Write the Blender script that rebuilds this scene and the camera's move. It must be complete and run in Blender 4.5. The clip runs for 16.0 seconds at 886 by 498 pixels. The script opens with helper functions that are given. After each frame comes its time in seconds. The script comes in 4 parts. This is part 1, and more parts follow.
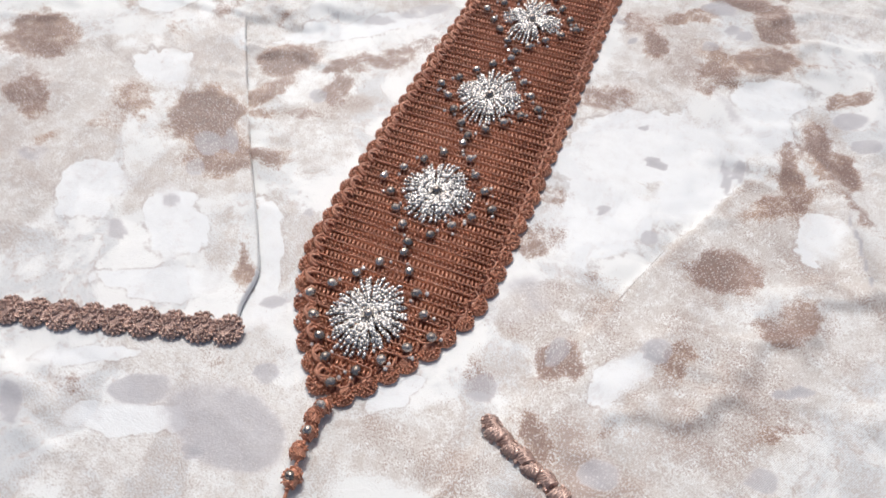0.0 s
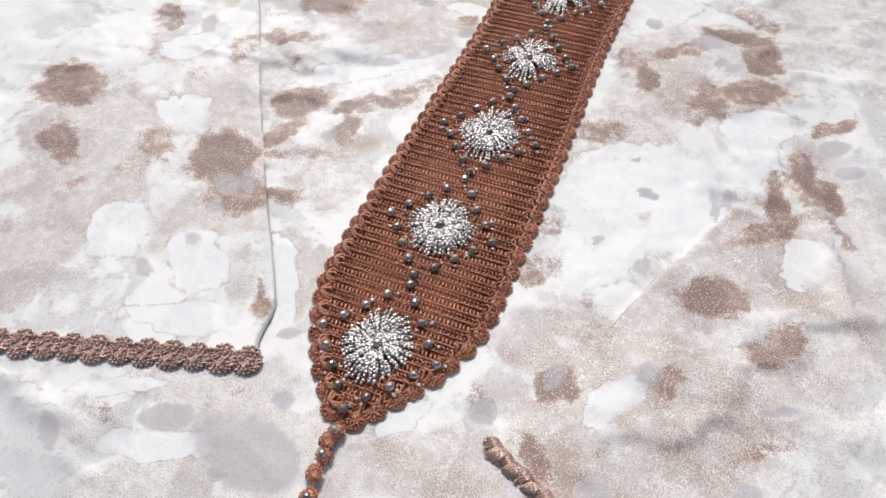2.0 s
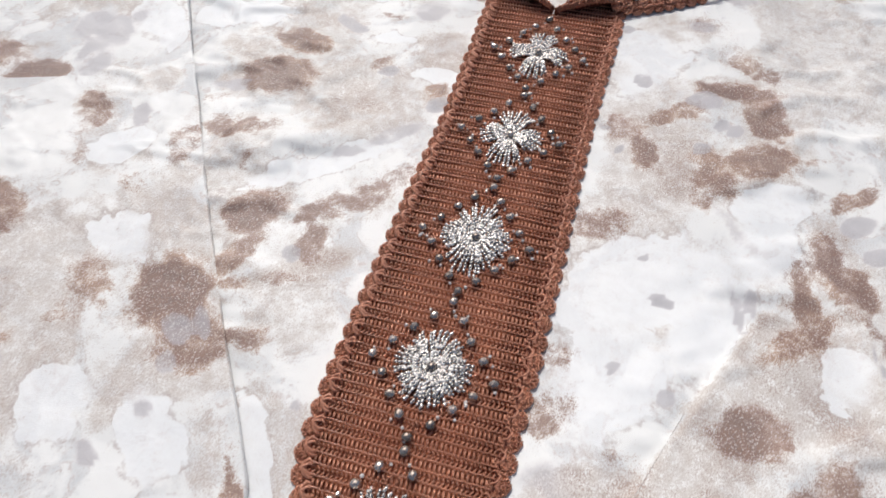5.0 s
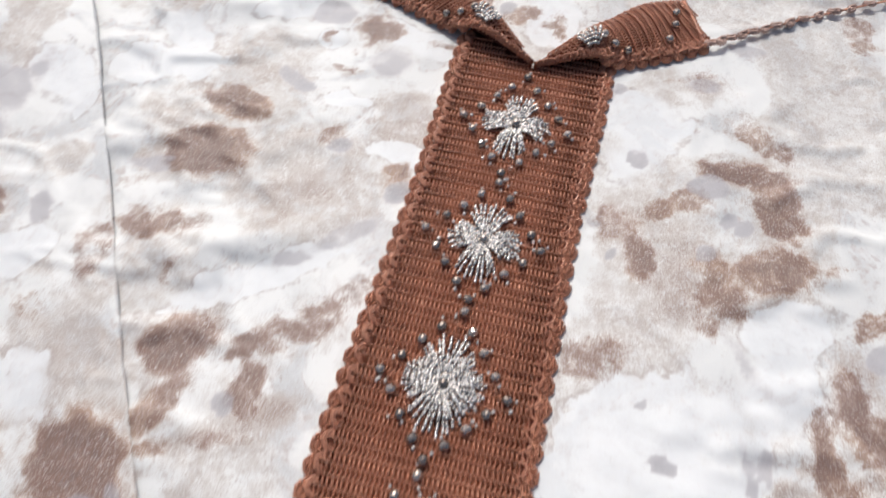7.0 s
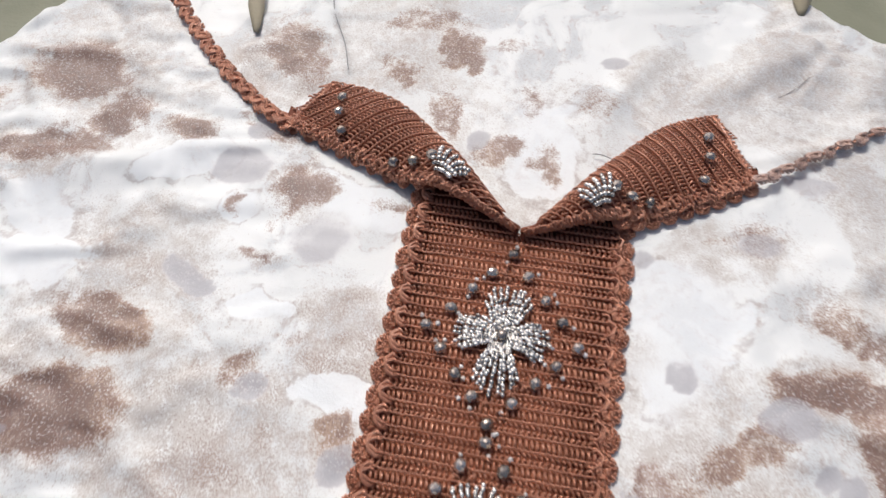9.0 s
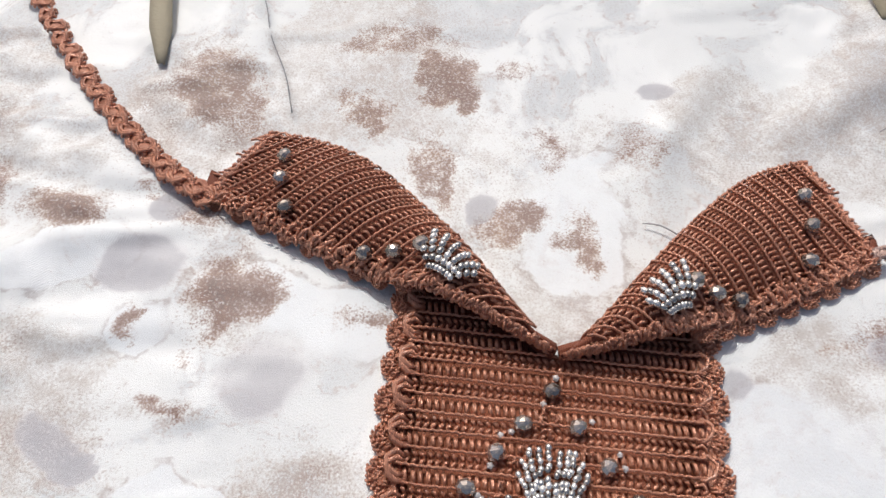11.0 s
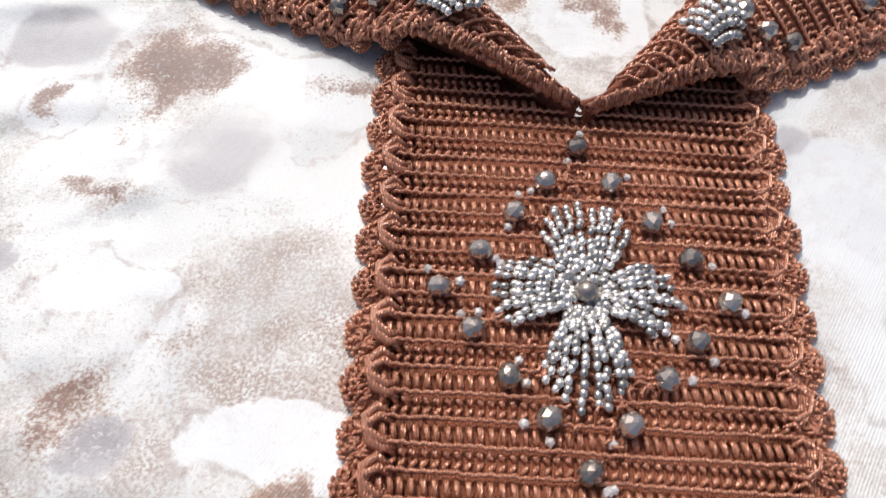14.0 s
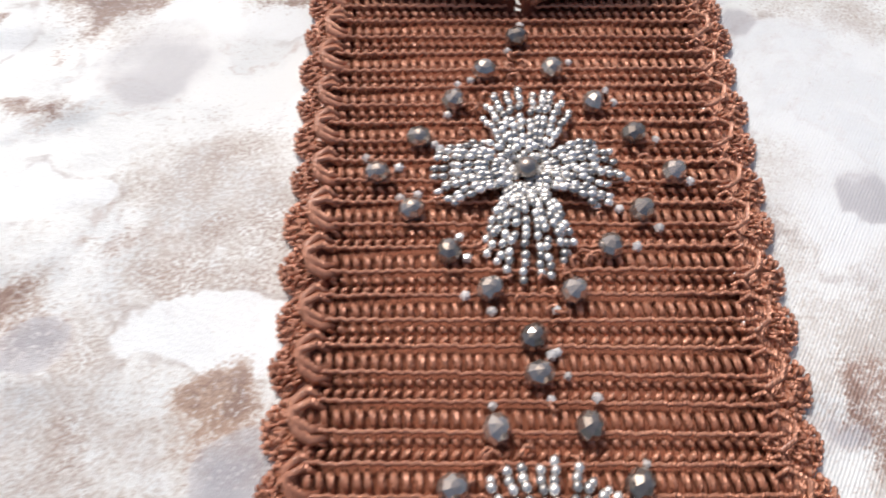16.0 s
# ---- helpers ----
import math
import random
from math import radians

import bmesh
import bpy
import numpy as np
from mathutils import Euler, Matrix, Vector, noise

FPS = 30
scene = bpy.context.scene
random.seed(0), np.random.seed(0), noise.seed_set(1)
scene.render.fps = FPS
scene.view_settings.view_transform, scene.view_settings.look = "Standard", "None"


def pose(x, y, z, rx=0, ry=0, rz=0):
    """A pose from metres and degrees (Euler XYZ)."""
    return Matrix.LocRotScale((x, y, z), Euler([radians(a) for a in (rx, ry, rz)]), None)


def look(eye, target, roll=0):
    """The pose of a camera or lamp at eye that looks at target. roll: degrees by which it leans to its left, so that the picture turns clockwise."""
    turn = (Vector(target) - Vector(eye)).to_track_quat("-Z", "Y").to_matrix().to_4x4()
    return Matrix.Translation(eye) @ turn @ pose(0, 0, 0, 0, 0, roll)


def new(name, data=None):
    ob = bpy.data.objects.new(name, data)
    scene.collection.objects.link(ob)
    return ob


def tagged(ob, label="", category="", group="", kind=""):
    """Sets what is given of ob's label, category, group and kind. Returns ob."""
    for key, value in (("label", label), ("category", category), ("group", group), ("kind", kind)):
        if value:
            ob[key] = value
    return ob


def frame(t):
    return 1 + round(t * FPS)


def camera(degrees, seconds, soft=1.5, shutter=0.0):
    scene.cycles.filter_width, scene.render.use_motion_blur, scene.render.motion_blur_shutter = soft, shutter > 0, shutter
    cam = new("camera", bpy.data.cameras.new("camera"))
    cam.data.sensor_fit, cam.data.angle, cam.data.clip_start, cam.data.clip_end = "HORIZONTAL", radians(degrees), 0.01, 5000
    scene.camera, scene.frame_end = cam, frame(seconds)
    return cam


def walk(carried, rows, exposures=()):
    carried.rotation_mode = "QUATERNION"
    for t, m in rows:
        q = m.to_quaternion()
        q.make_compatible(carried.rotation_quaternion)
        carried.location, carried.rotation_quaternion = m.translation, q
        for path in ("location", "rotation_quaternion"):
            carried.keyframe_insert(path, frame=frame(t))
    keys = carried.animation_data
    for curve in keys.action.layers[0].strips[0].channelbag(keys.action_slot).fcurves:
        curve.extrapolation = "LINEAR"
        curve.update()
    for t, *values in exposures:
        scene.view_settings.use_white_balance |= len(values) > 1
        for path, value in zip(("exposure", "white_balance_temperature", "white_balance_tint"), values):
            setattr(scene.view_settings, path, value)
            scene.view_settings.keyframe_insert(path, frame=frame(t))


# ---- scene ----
cam = camera(66.0, 16.0, soft=1.5, shutter=0.5)
PATH = [
    (0, (0.06770, -0.10230, 0.20566), (0.02386, 0.00797, 0.04466), 0.82),
    (0.5, (0.06861, -0.10064, 0.21952), (0.02348, 0.00956, 0.05883), -0.47),
    (1, (0.06933, -0.10119, 0.22132), (0.02359, 0.00771, 0.05993), -1.15),
    (1.5, (0.07283, -0.10401, 0.22431), (0.02417, 0.00901, 0.06665), -1.47),
    (2, (0.07388, -0.10560, 0.22273), (0.02455, 0.00662, 0.06470), -1.94),
    (2.5, (0.06079, -0.09541, 0.21453), (0.01958, 0.01428, 0.05245), -2.74),
    (3, (0.06150, -0.09322, 0.21566), (0.01636, 0.01675, 0.05483), -4.90),
    (3.5, (0.05835, -0.08626, 0.21438), (0.01217, 0.02363, 0.05378), -5.95),
    (4, (0.05759, -0.07380, 0.21240), (0.01193, 0.03813, 0.05307), -5.64),
    (4.2, (0.05493, -0.06782, 0.21514), (0.00887, 0.04415, 0.05596), -6.05),
    (6.3, (0.01751, 0.00527, 0.23667), (-0.00496, 0.10930, 0.06734), 4.12),
    (6.5, (0.01425, 0.01202, 0.23285), (-0.00871, 0.11495, 0.06292), 3.77),
    (7, (0.02126, 0.04256, 0.22864), (-0.00571, 0.14215, 0.05731), -0.25),
    (7.5, (0.00321, 0.08818, 0.21785), (-0.02152, 0.19025, 0.04764), -1.75),
    (8, (0.00215, 0.11577, 0.20488), (-0.02264, 0.22069, 0.03642), -2.15),
    (8.5, (0.01088, 0.13873, 0.20113), (-0.01160, 0.24371, 0.03239), -2.45),
    (9, (0.00213, 0.15640, 0.19159), (-0.02070, 0.25850, 0.02114), -2.31),
    (9.5, (-0.00386, 0.17970, 0.17687), (-0.02393, 0.28336, 0.00702), -1.51),
    (12, (-0.02266, 0.22015, 0.12565), (-0.03074, 0.32564, -0.04408), 0.51),
    (12.5, (-0.01659, 0.21982, 0.11689), (-0.02341, 0.32609, -0.05240), 0.31),
    (13, (-0.01245, 0.22059, 0.11391), (-0.01816, 0.32442, -0.05694), 0.48),
    (13.5, (-0.01852, 0.20127, 0.10333), (-0.01826, 0.30593, -0.06710), 4.70),
    (14, (-0.02190, 0.19468, 0.10037), (-0.02342, 0.29182, -0.07445), 2.67),
    (14.5, (-0.02350, 0.18696, 0.09996), (-0.02520, 0.28325, -0.07533), 0.13),
    (15, (-0.02105, 0.17961, 0.09831), (-0.01803, 0.27243, -0.07882), 2.17),
    (15.5, (-0.02037, 0.17723, 0.09775), (-0.02249, 0.26947, -0.07969), -0.68),
    (16, (-0.01129, 0.17993, 0.09004), (-0.01423, 0.27754, -0.08450), -1.51),
]
EXPOSURES = [(0, -0.47), (4, -0.50), (9.5, -0.48), (12.5, -0.44), (13.2, -0.38), (14, -0.30), (16, -0.33)]
walk(cam, [(t, look(eye, target, roll)) for t, eye, target, roll in PATH], EXPOSURES)


# ---- light ----
SUN_FROM = Vector((-0.34, 0.66, 1.05)).normalized()
world = bpy.data.worlds.new("sky")
scene.world = world
world.use_nodes = True
wn = world.node_tree
sky = wn.nodes.new("ShaderNodeTexSky")
sky.sky_type, sky.sun_disc = "NISHITA", False
sky.air_density, sky.dust_density, sky.ozone_density = 0.8, 5.5, 0.6
sky.sun_elevation = math.asin(SUN_FROM.z)
sky.sun_rotation = math.atan2(SUN_FROM.x, SUN_FROM.y)
wn.links.new(sky.outputs["Color"], wn.nodes["Background"].inputs["Color"])
wn.nodes["Background"].inputs["Strength"].default_value = 0.15
sun = new("sun", bpy.data.lights.new("sun", "SUN"))
sun.data.energy, sun.data.angle, sun.data.color = 2.6, radians(0.9), (0.985, 1.0, 0.99)
sun.matrix_world = look(SUN_FROM * 3, (0, 0, 0))


# ---- materials ----
class Nodes:
    """A node material with short ways to add and join nodes."""

    def __init__(self, name):
        self.mat = bpy.data.materials.new(name)
        self.mat.use_nodes = True
        self.tree = self.mat.node_tree
        self.shader = self.tree.nodes["Principled BSDF"]

    def add(self, kind, **inputs):
        n = self.tree.nodes.new("ShaderNode" + kind)
        for key, value in inputs.items():
            self.set(n, key.replace("_", " "), value)
        return n

    def set(self, n, key, value):
        if isinstance(value, bpy.types.NodeSocket):
            self.tree.links.new(value, n.inputs[key])
        else:
            n.inputs[key].default_value = value

    def noise(self, scale, detail=4.0, rough=0.6, vector=None, distortion=0.0):
        n = self.add("TexNoise", Scale=scale, Detail=detail, Roughness=rough, Distortion=distortion)
        if vector is not None:
            self.set(n, "Vector", vector)
        return n.outputs["Fac"]

    def math(self, op, a, b=0.0, clamp=False):
        n = self.tree.nodes.new("ShaderNodeMath")
        n.operation, n.use_clamp = op, clamp
        self.set(n, 0, a)
        self.set(n, 1, b)
        return n.outputs[0]

    def ramp(self, fac, low, high):
        n = self.add("MapRange", Value=fac)
        n.interpolation_type = "SMOOTHSTEP"
        n.inputs["From Min"].default_value, n.inputs["From Max"].default_value = low, high
        return n.outputs["Result"]

    def mix(self, fac, a, b):
        n = self.tree.nodes.new("ShaderNodeMix")
        n.data_type = "RGBA"
        self.set(n, 0, fac)
        self.set(n, 6, a)
        self.set(n, 7, b)
        return n.outputs[2]

    def bump(self, height, strength, distance):
        n = self.add("Bump", Height=height, Strength=strength, Distance=distance)
        self.tree.links.new(n.outputs["Normal"], self.shader.inputs["Normal"])

    def finish(self, **inputs):
        for key, value in inputs.items():
            self.set(self.shader, key.replace("_", " "), value)
        return self.mat


def rgb(r, g, b):
    return (r, g, b, 1.0)


def fabric_material():
    """Watercolour-printed satin: the masks of the print come with the mesh, the grain is made here."""
    n = Nodes("printed satin")
    where = n.add("TexCoord").outputs["Object"]
    layer = n.tree.nodes.new("ShaderNodeAttribute")
    layer.attribute_name = "print"
    split = n.add("SeparateColor", Color=layer.outputs["Color"])
    brown, grey, peach, puddle = split.outputs["Red"], split.outputs["Green"], split.outputs["Blue"], layer.outputs["Alpha"]
    fine = n.noise(1750.0, 2.0, 0.7, where)
    mid = n.noise(230.0, 5.0, 0.7, where)
    wash = n.noise(34.0, 5.0, 0.6, where, 0.6)
    wide = n.noise(15.0, 4.0, 0.55, where, 0.8)
    grain = n.math("ADD", n.math("MULTIPLY", n.math("SUBTRACT", fine, 0.5), 1.9), n.math("MULTIPLY", n.math("SUBTRACT", mid, 0.5), 2.0))
    # white ground with cool washes that end in a soft tide line
    base = n.mix(n.ramp(wash, 0.46, 0.62), rgb(0.79, 0.795, 0.78), rgb(0.60, 0.615, 0.62))
    base = n.mix(n.math("MULTIPLY", n.ramp(wide, 0.50, 0.56), 0.45), base, rgb(0.66, 0.67, 0.66))
    tide = n.math("SUBTRACT", n.ramp(wash, 0.525, 0.545), n.ramp(wash, 0.548, 0.575))
    base = n.mix(n.math("MULTIPLY", n.math("MULTIPLY", tide, n.ramp(mid, 0.42, 0.62)), 0.55), base, rgb(0.45, 0.36, 0.33))
    sandy = n.math("ADD", 0.45, n.math("MULTIPLY", n.ramp(peach, 0.50, 0.72), 0.75))
    # clean white puddles with a crisp rim, outside which the beige was washed to
    edge = n.math("ADD", puddle, n.math("ADD", n.math("MULTIPLY", n.math("SUBTRACT", mid, 0.5), 0.22), n.math("MULTIPLY", n.math("SUBTRACT", wash, 0.5), 0.9)))
    kind = n.ramp(n.noise(26.0, 3.0, 0.5, where), 0.40, 0.50)
    clean = n.mix(kind, n.ramp(edge, 0.36, 0.72), n.ramp(edge, 0.485, 0.53))
    dry = n.math("SUBTRACT", 1.0, n.math("MULTIPLY", clean, 0.93))
    rim = n.math("MULTIPLY", n.math("MULTIPLY", n.ramp(edge, 0.40, 0.485), dry), n.ramp(mid, 0.40, 0.60))
    base = n.mix(n.math("MULTIPLY", clean, 0.65), base, rgb(0.79, 0.81, 0.82))
    p = n.math("MULTIPLY", n.ramp(n.math("ADD", peach, n.math("MULTIPLY", grain, n.math("MULTIPLY", sandy, 0.72))), 0.28, 0.66), dry)
    base = n.mix(n.math("MULTIPLY", p, 0.72), base, rgb(0.465, 0.405, 0.36))
    base = n.mix(n.math("MULTIPLY", n.math("MULTIPLY", rim, n.math("ADD", 0.35, n.math("MULTIPLY", kind, 0.65))), 0.55), base, rgb(0.36, 0.30, 0.285))
    # sprayed specks, thickest where the peach is
    dots = n.ramp(n.math("ADD", fine, n.math("ADD", n.math("MULTIPLY", n.math("SUBTRACT", wash, 0.5), 0.7), n.math("MULTIPLY", peach, 0.22))), 0.64, 0.72)
    base = n.mix(n.math("MULTIPLY", n.math("MULTIPLY", n.math("MULTIPLY", dots, dry), sandy), 0.7), base, rgb(0.33, 0.235, 0.195))
    halo = n.ramp(n.math("ADD", grey, n.math("MULTIPLY", n.math("SUBTRACT", mid, 0.5), 0.15)), 0.10, 0.30)
    base = n.mix(n.math("MULTIPLY", halo, 0.50), base, rgb(0.55, 0.52, 0.525))
    b = n.ramp(n.math("ADD", brown, n.math("MULTIPLY", grain, 0.50)), 0.17, 0.56)
    core = n.ramp(n.math("ADD", brown, n.math("ADD", n.math("MULTIPLY", grain, 0.75), n.math("MULTIPLY", n.math("SUBTRACT", wash, 0.5), 1.2))), 0.22, 0.84)
    pale = n.mix(n.ramp(wide, 0.40, 0.60), rgb(0.37, 0.255, 0.210), rgb(0.41, 0.265, 0.185))
    deep = n.mix(n.ramp(n.math("ADD", mid, n.math("MULTIPLY", n.math("SUBTRACT", fine, 0.5), 1.2)), 0.30, 0.70), rgb(0.125, 0.068, 0.054), rgb(0.225, 0.125, 0.092))
    base = n.mix(n.math("MULTIPLY", b, 0.94), base, n.mix(core, pale, deep))
    g = n.ramp(n.math("ADD", grey, n.math("MULTIPLY", n.math("SUBTRACT", mid, 0.5), 0.20)), 0.20, 0.34)
    base = n.mix(n.math("MULTIPLY", g, n.math("ADD", 0.22, n.math("MULTIPLY", grey, 0.72))), base, n.mix(wash, rgb(0.28, 0.275, 0.30), rgb(0.42, 0.41, 0.44)))
    # pale pin-pricks that the wash left bare in the coloured parts
    prick = n.ramp(n.noise(1450.0, 1.0, 0.6, n.add("Mapping", Vector=where, Location=(0.3, 0.7, 0.1)).outputs["Vector"]), 0.575, 0.66)
    base = n.mix(n.math("MULTIPLY", prick, n.math("ADD", 0.06, n.math("ADD", n.math("MULTIPLY", p, 0.32), n.math("MULTIPLY", b, 0.16)))), base, rgb(0.78, 0.765, 0.745))
    turned = n.add("Mapping", Vector=where)
    turned.inputs["Rotation"].default_value = (0, 0, radians(32))
    weave = n.add("TexWave", Scale=640.0, Distortion=1.5, Detail=1.0, Vector=turned.outputs["Vector"])
    height = n.math("ADD", n.math("MULTIPLY", weave.outputs["Fac"], 0.24), n.math("ADD", n.math("MULTIPLY", fine, 0.6), n.math("MULTIPLY", mid, 0.8)))
    n.bump(height, 0.42, 0.0005)
    return n.finish(Base_Color=base, Roughness=0.40, Sheen_Weight=0.15, Specular_IOR_Level=0.5)


def yarn_material(name, low, high, rough=0.34):
    """Shiny twisted crochet thread."""
    n = Nodes(name)
    where = n.add("TexCoord").outputs["Object"]
    info = n.tree.nodes.new("ShaderNodeObjectInfo")
    fine = n.noise(2600.0, 2.0, 0.6, where)
    wide = n.noise(160.0, 4.0, 0.6, where)
    fac = n.math("ADD", n.math("MULTIPLY", wide, 0.9), n.math("MULTIPLY", n.math("SUBTRACT", info.outputs["Random"], 0.5), 0.35), True)
    col = n.mix(fac, rgb(*low), rgb(*high))
    ply = n.add("TexWave", Scale=700.0, Distortion=6.0, Detail=2.0, Vector=where)
    n.bump(n.math("ADD", ply.outputs["Fac"], n.math("MULTIPLY", fine, 0.6)), 0.50, 0.0004)
    return n.finish(Base_Color=col, Roughness=rough, Specular_IOR_Level=0.8 if rough < 0.6 else 0.25, Coat_Weight=0.35 if rough < 0.6 else 0.0, Coat_Roughness=0.18, Metallic=0.32 if rough < 0.6 else 0.0)


def bead_material(name, low, high, metal, rough, coat=0.6, clear=0.0):
    n = Nodes(name)
    info = n.tree.nodes.new("ShaderNodeObjectInfo")
    island = n.tree.nodes.new("ShaderNodeNewGeometry")
    fac = n.math("FRACT", n.math("ADD", info.outputs["Random"], island.outputs["Random Per Island"]))
    return n.finish(Base_Color=n.mix(fac, rgb(*low), rgb(*high)), Metallic=metal, Roughness=rough, Coat_Weight=coat, Coat_Roughness=0.05, Transmission_Weight=clear, IOR=1.55)


def cloth_material(name, low, high):
    n = Nodes(name)
    where = n.add("TexCoord").outputs["Object"]
    wide = n.noise(9.0, 4.0, 0.6, where)
    fine = n.noise(500.0, 3.0, 0.6, where)
    n.bump(fine, 0.4, 0.001)
    return n.finish(Base_Color=n.mix(n.ramp(wide, 0.3, 0.7), rgb(*low), rgb(*high)), Roughness=0.85)


FABRIC = fabric_material()
YARN = yarn_material("copper brown thread", (0.375, 0.132, 0.070), (0.69, 0.320, 0.196), 0.33)
# darker copy of the thread: shade in the stitch gaps, put into the colour
YARN_GAP_SHADE = yarn_material("gap shade brown thread", (0.19, 0.062, 0.033), (0.34, 0.115, 0.060), 0.6)
# shaded copy of the thread, for hollows under the straps and by the edging
YARN_SHADE = yarn_material("shaded brown thread", (0.16, 0.050, 0.030), (0.26, 0.085, 0.048), 0.7)
YARN_HEM = yarn_material("taupe brown thread", (0.40, 0.255, 0.205), (0.72, 0.50, 0.42), 0.30)
SILVER = bead_material("silver-lined glass", (0.30, 0.285, 0.27), (1.0, 0.96, 0.91), 0.72, 0.20, 0.8)
SMOKE = bead_material("smoky crystal", (0.24, 0.205, 0.18), (0.58, 0.51, 0.455), 0.80, 0.17, 0.6)
PEARL = bead_material("frosted glass", (0.70, 0.63, 0.58), (0.95, 0.92, 0.90), 0.1, 0.15, 1.0, 0.3)
THREAD_GREY = yarn_material("grey sewing thread", (0.25, 0.24, 0.24), (0.40, 0.38, 0.38), 0.7)
OLIVE = cloth_material("olive cover", (0.17, 0.175, 0.12), (0.28, 0.28, 0.21))
RIBBON = cloth_material("khaki ribbon", (0.30, 0.26, 0.18), (0.42, 0.37, 0.27))


# ---- mesh tools ----
class Shape:
    """Gathers vertices and faces of one mesh."""

    def __init__(self):
        self.v, self.f = [], []

    def tube(self, points, r, sides=5, taper=1.0):
        pts = [Vector(p) for p in points]
        start, last = len(self.v), len(pts) - 1
        for i, p in enumerate(pts):
            way = (pts[min(i + 1, last)] - pts[max(i - 1, 0)]).normalized()
            side = way.cross(Vector((0, 0, 1)))
            if side.length < 0.1:
                side = way.cross(Vector((0, 1, 0)))
            side.normalize()
            up = side.cross(way)
            rr = r * (taper if i in (0, last) else 1.0)
            for k in range(sides):
                a = 2 * math.pi * k / sides
                self.v.append(tuple(p + rr * (math.cos(a) * side + math.sin(a) * up)))
        for i in range(last):
            for k in range(sides):
                a, b = start + i * sides + k, start + i * sides + (k + 1) % sides
                self.f.append((a, b, b + sides, a + sides))
        self.f.append(tuple(start + k for k in range(sides))[::-1])
        self.f.append(tuple(start + last * sides + k for k in range(sides)))
        return self

    def blob(self, c, radii, turn=0.0, seg=6, rings=4):
        start = len(self.v)
        ca, sa = math.cos(turn), math.sin(turn)

        def put(x, y, z):
            self.v.append((c[0] + ca * x - sa * y, c[1] + sa * x + ca * y, c[2] + z))

        put(0, 0, -radii[2])
        for j in range(1, rings):
            b = -math.pi / 2 + math.pi * j / rings
            for k in range(seg):
                a = 2 * math.pi * k / seg
                put(radii[0] * math.cos(b) * math.cos(a), radii[1] * math.cos(b) * math.sin(a), radii[2] * math.sin(b))
        put(0, 0, radii[2])
        top = len(self.v) - 1
        for k in range(seg):
            self.f.append((start, start + 1 + (k + 1) % seg, start + 1 + k))
            for j in range(rings - 2):
                a, b = start + 1 + j * seg + k, start + 1 + j * seg + (k + 1) % seg
                self.f.append((a, b, b + seg, a + seg))
            e = start + 1 + (rings - 2) * seg
            self.f.append((e + k, e + (k + 1) % seg, top))
        return self

    def warp(self, f):
        self.v = [tuple(f(*p)) for p in self.v]
        return self

    def mesh(self, name, material, smooth=True):
        m = bpy.data.meshes.new(name)
        m.from_pydata(self.v, [], self.f)
        m.polygons.foreach_set("use_smooth", [smooth] * len(m.polygons))
        m.materials.append(material)
        m.update()
        return m


def part(name, mesh, parent, m=None, label=""):
    ob = new(name, mesh)
    ob.parent = parent
    if m is not None:
        ob.matrix_basis = m
    return tagged(ob, label)


def smoothstep(a, b, x):
    t = np.clip((x - a) / (b - a), 0, 1)
    return t * t * (3 - 2 * t)


def value_noise(x, y, seed):
    """Smooth noise from -1 to 1 with cells one unit wide."""
    def corner(i, j):
        h = np.sin(i * 127.1 + j * 311.7 + seed * 74.7) * 43758.5453
        return (h - np.floor(h)) * 2 - 1
    i, j = np.floor(x), np.floor(y)
    u, v = x - i, y - j
    u, v = u * u * (3 - 2 * u), v * v * (3 - 2 * v)
    return (corner(i, j) * (1 - u) + corner(i + 1, j) * u) * (1 - v) + (corner(i, j + 1) * (1 - u) + corner(i + 1, j + 1) * u) * v


def cloudy(x, y, size, seed):
    return sum(value_noise(x / size * 2 ** k, y / size * 2 ** k, seed + k) / 2 ** k for k in range(4)) / 1.6


# ---- the print: spots as (x, y, half length, half width in mm, turn in degrees, strength) ----
BROWN_A = [
    (-79, -59, 6.3, 3.2, 178, 0.5), (-42, -33, 7.2, 4.6, 132, 0.32), (67, -19, 8.4, 4.1, 138, 0.7), (89, -6, 7.7, 4.2, 50, 0.35), (43, -5, 4.6, 4.4, 62, 0.5),
    (65, 10, 8.9, 4.8, 73, 0.9), (137, 13, 8.8, 2.4, 37, 0.6), (101, 25, 8.1, 3.2, 77, 0.6), (70, 47, 8.1, 3.4, 10, 0.4), (136, 54, 12.5, 8.1, 38, 0.8),
    (-73, 55, 8.9, 4.3, 15, 0.6), (43, 57, 9.9, 6.5, 56, 0.6), (111, 69, 12.3, 9.0, 27, 0.95), (-88, 76, 6.8, 3.1, 29, 0.5), (42, 80, 5.7, 4.6, 25, 0.5),
]
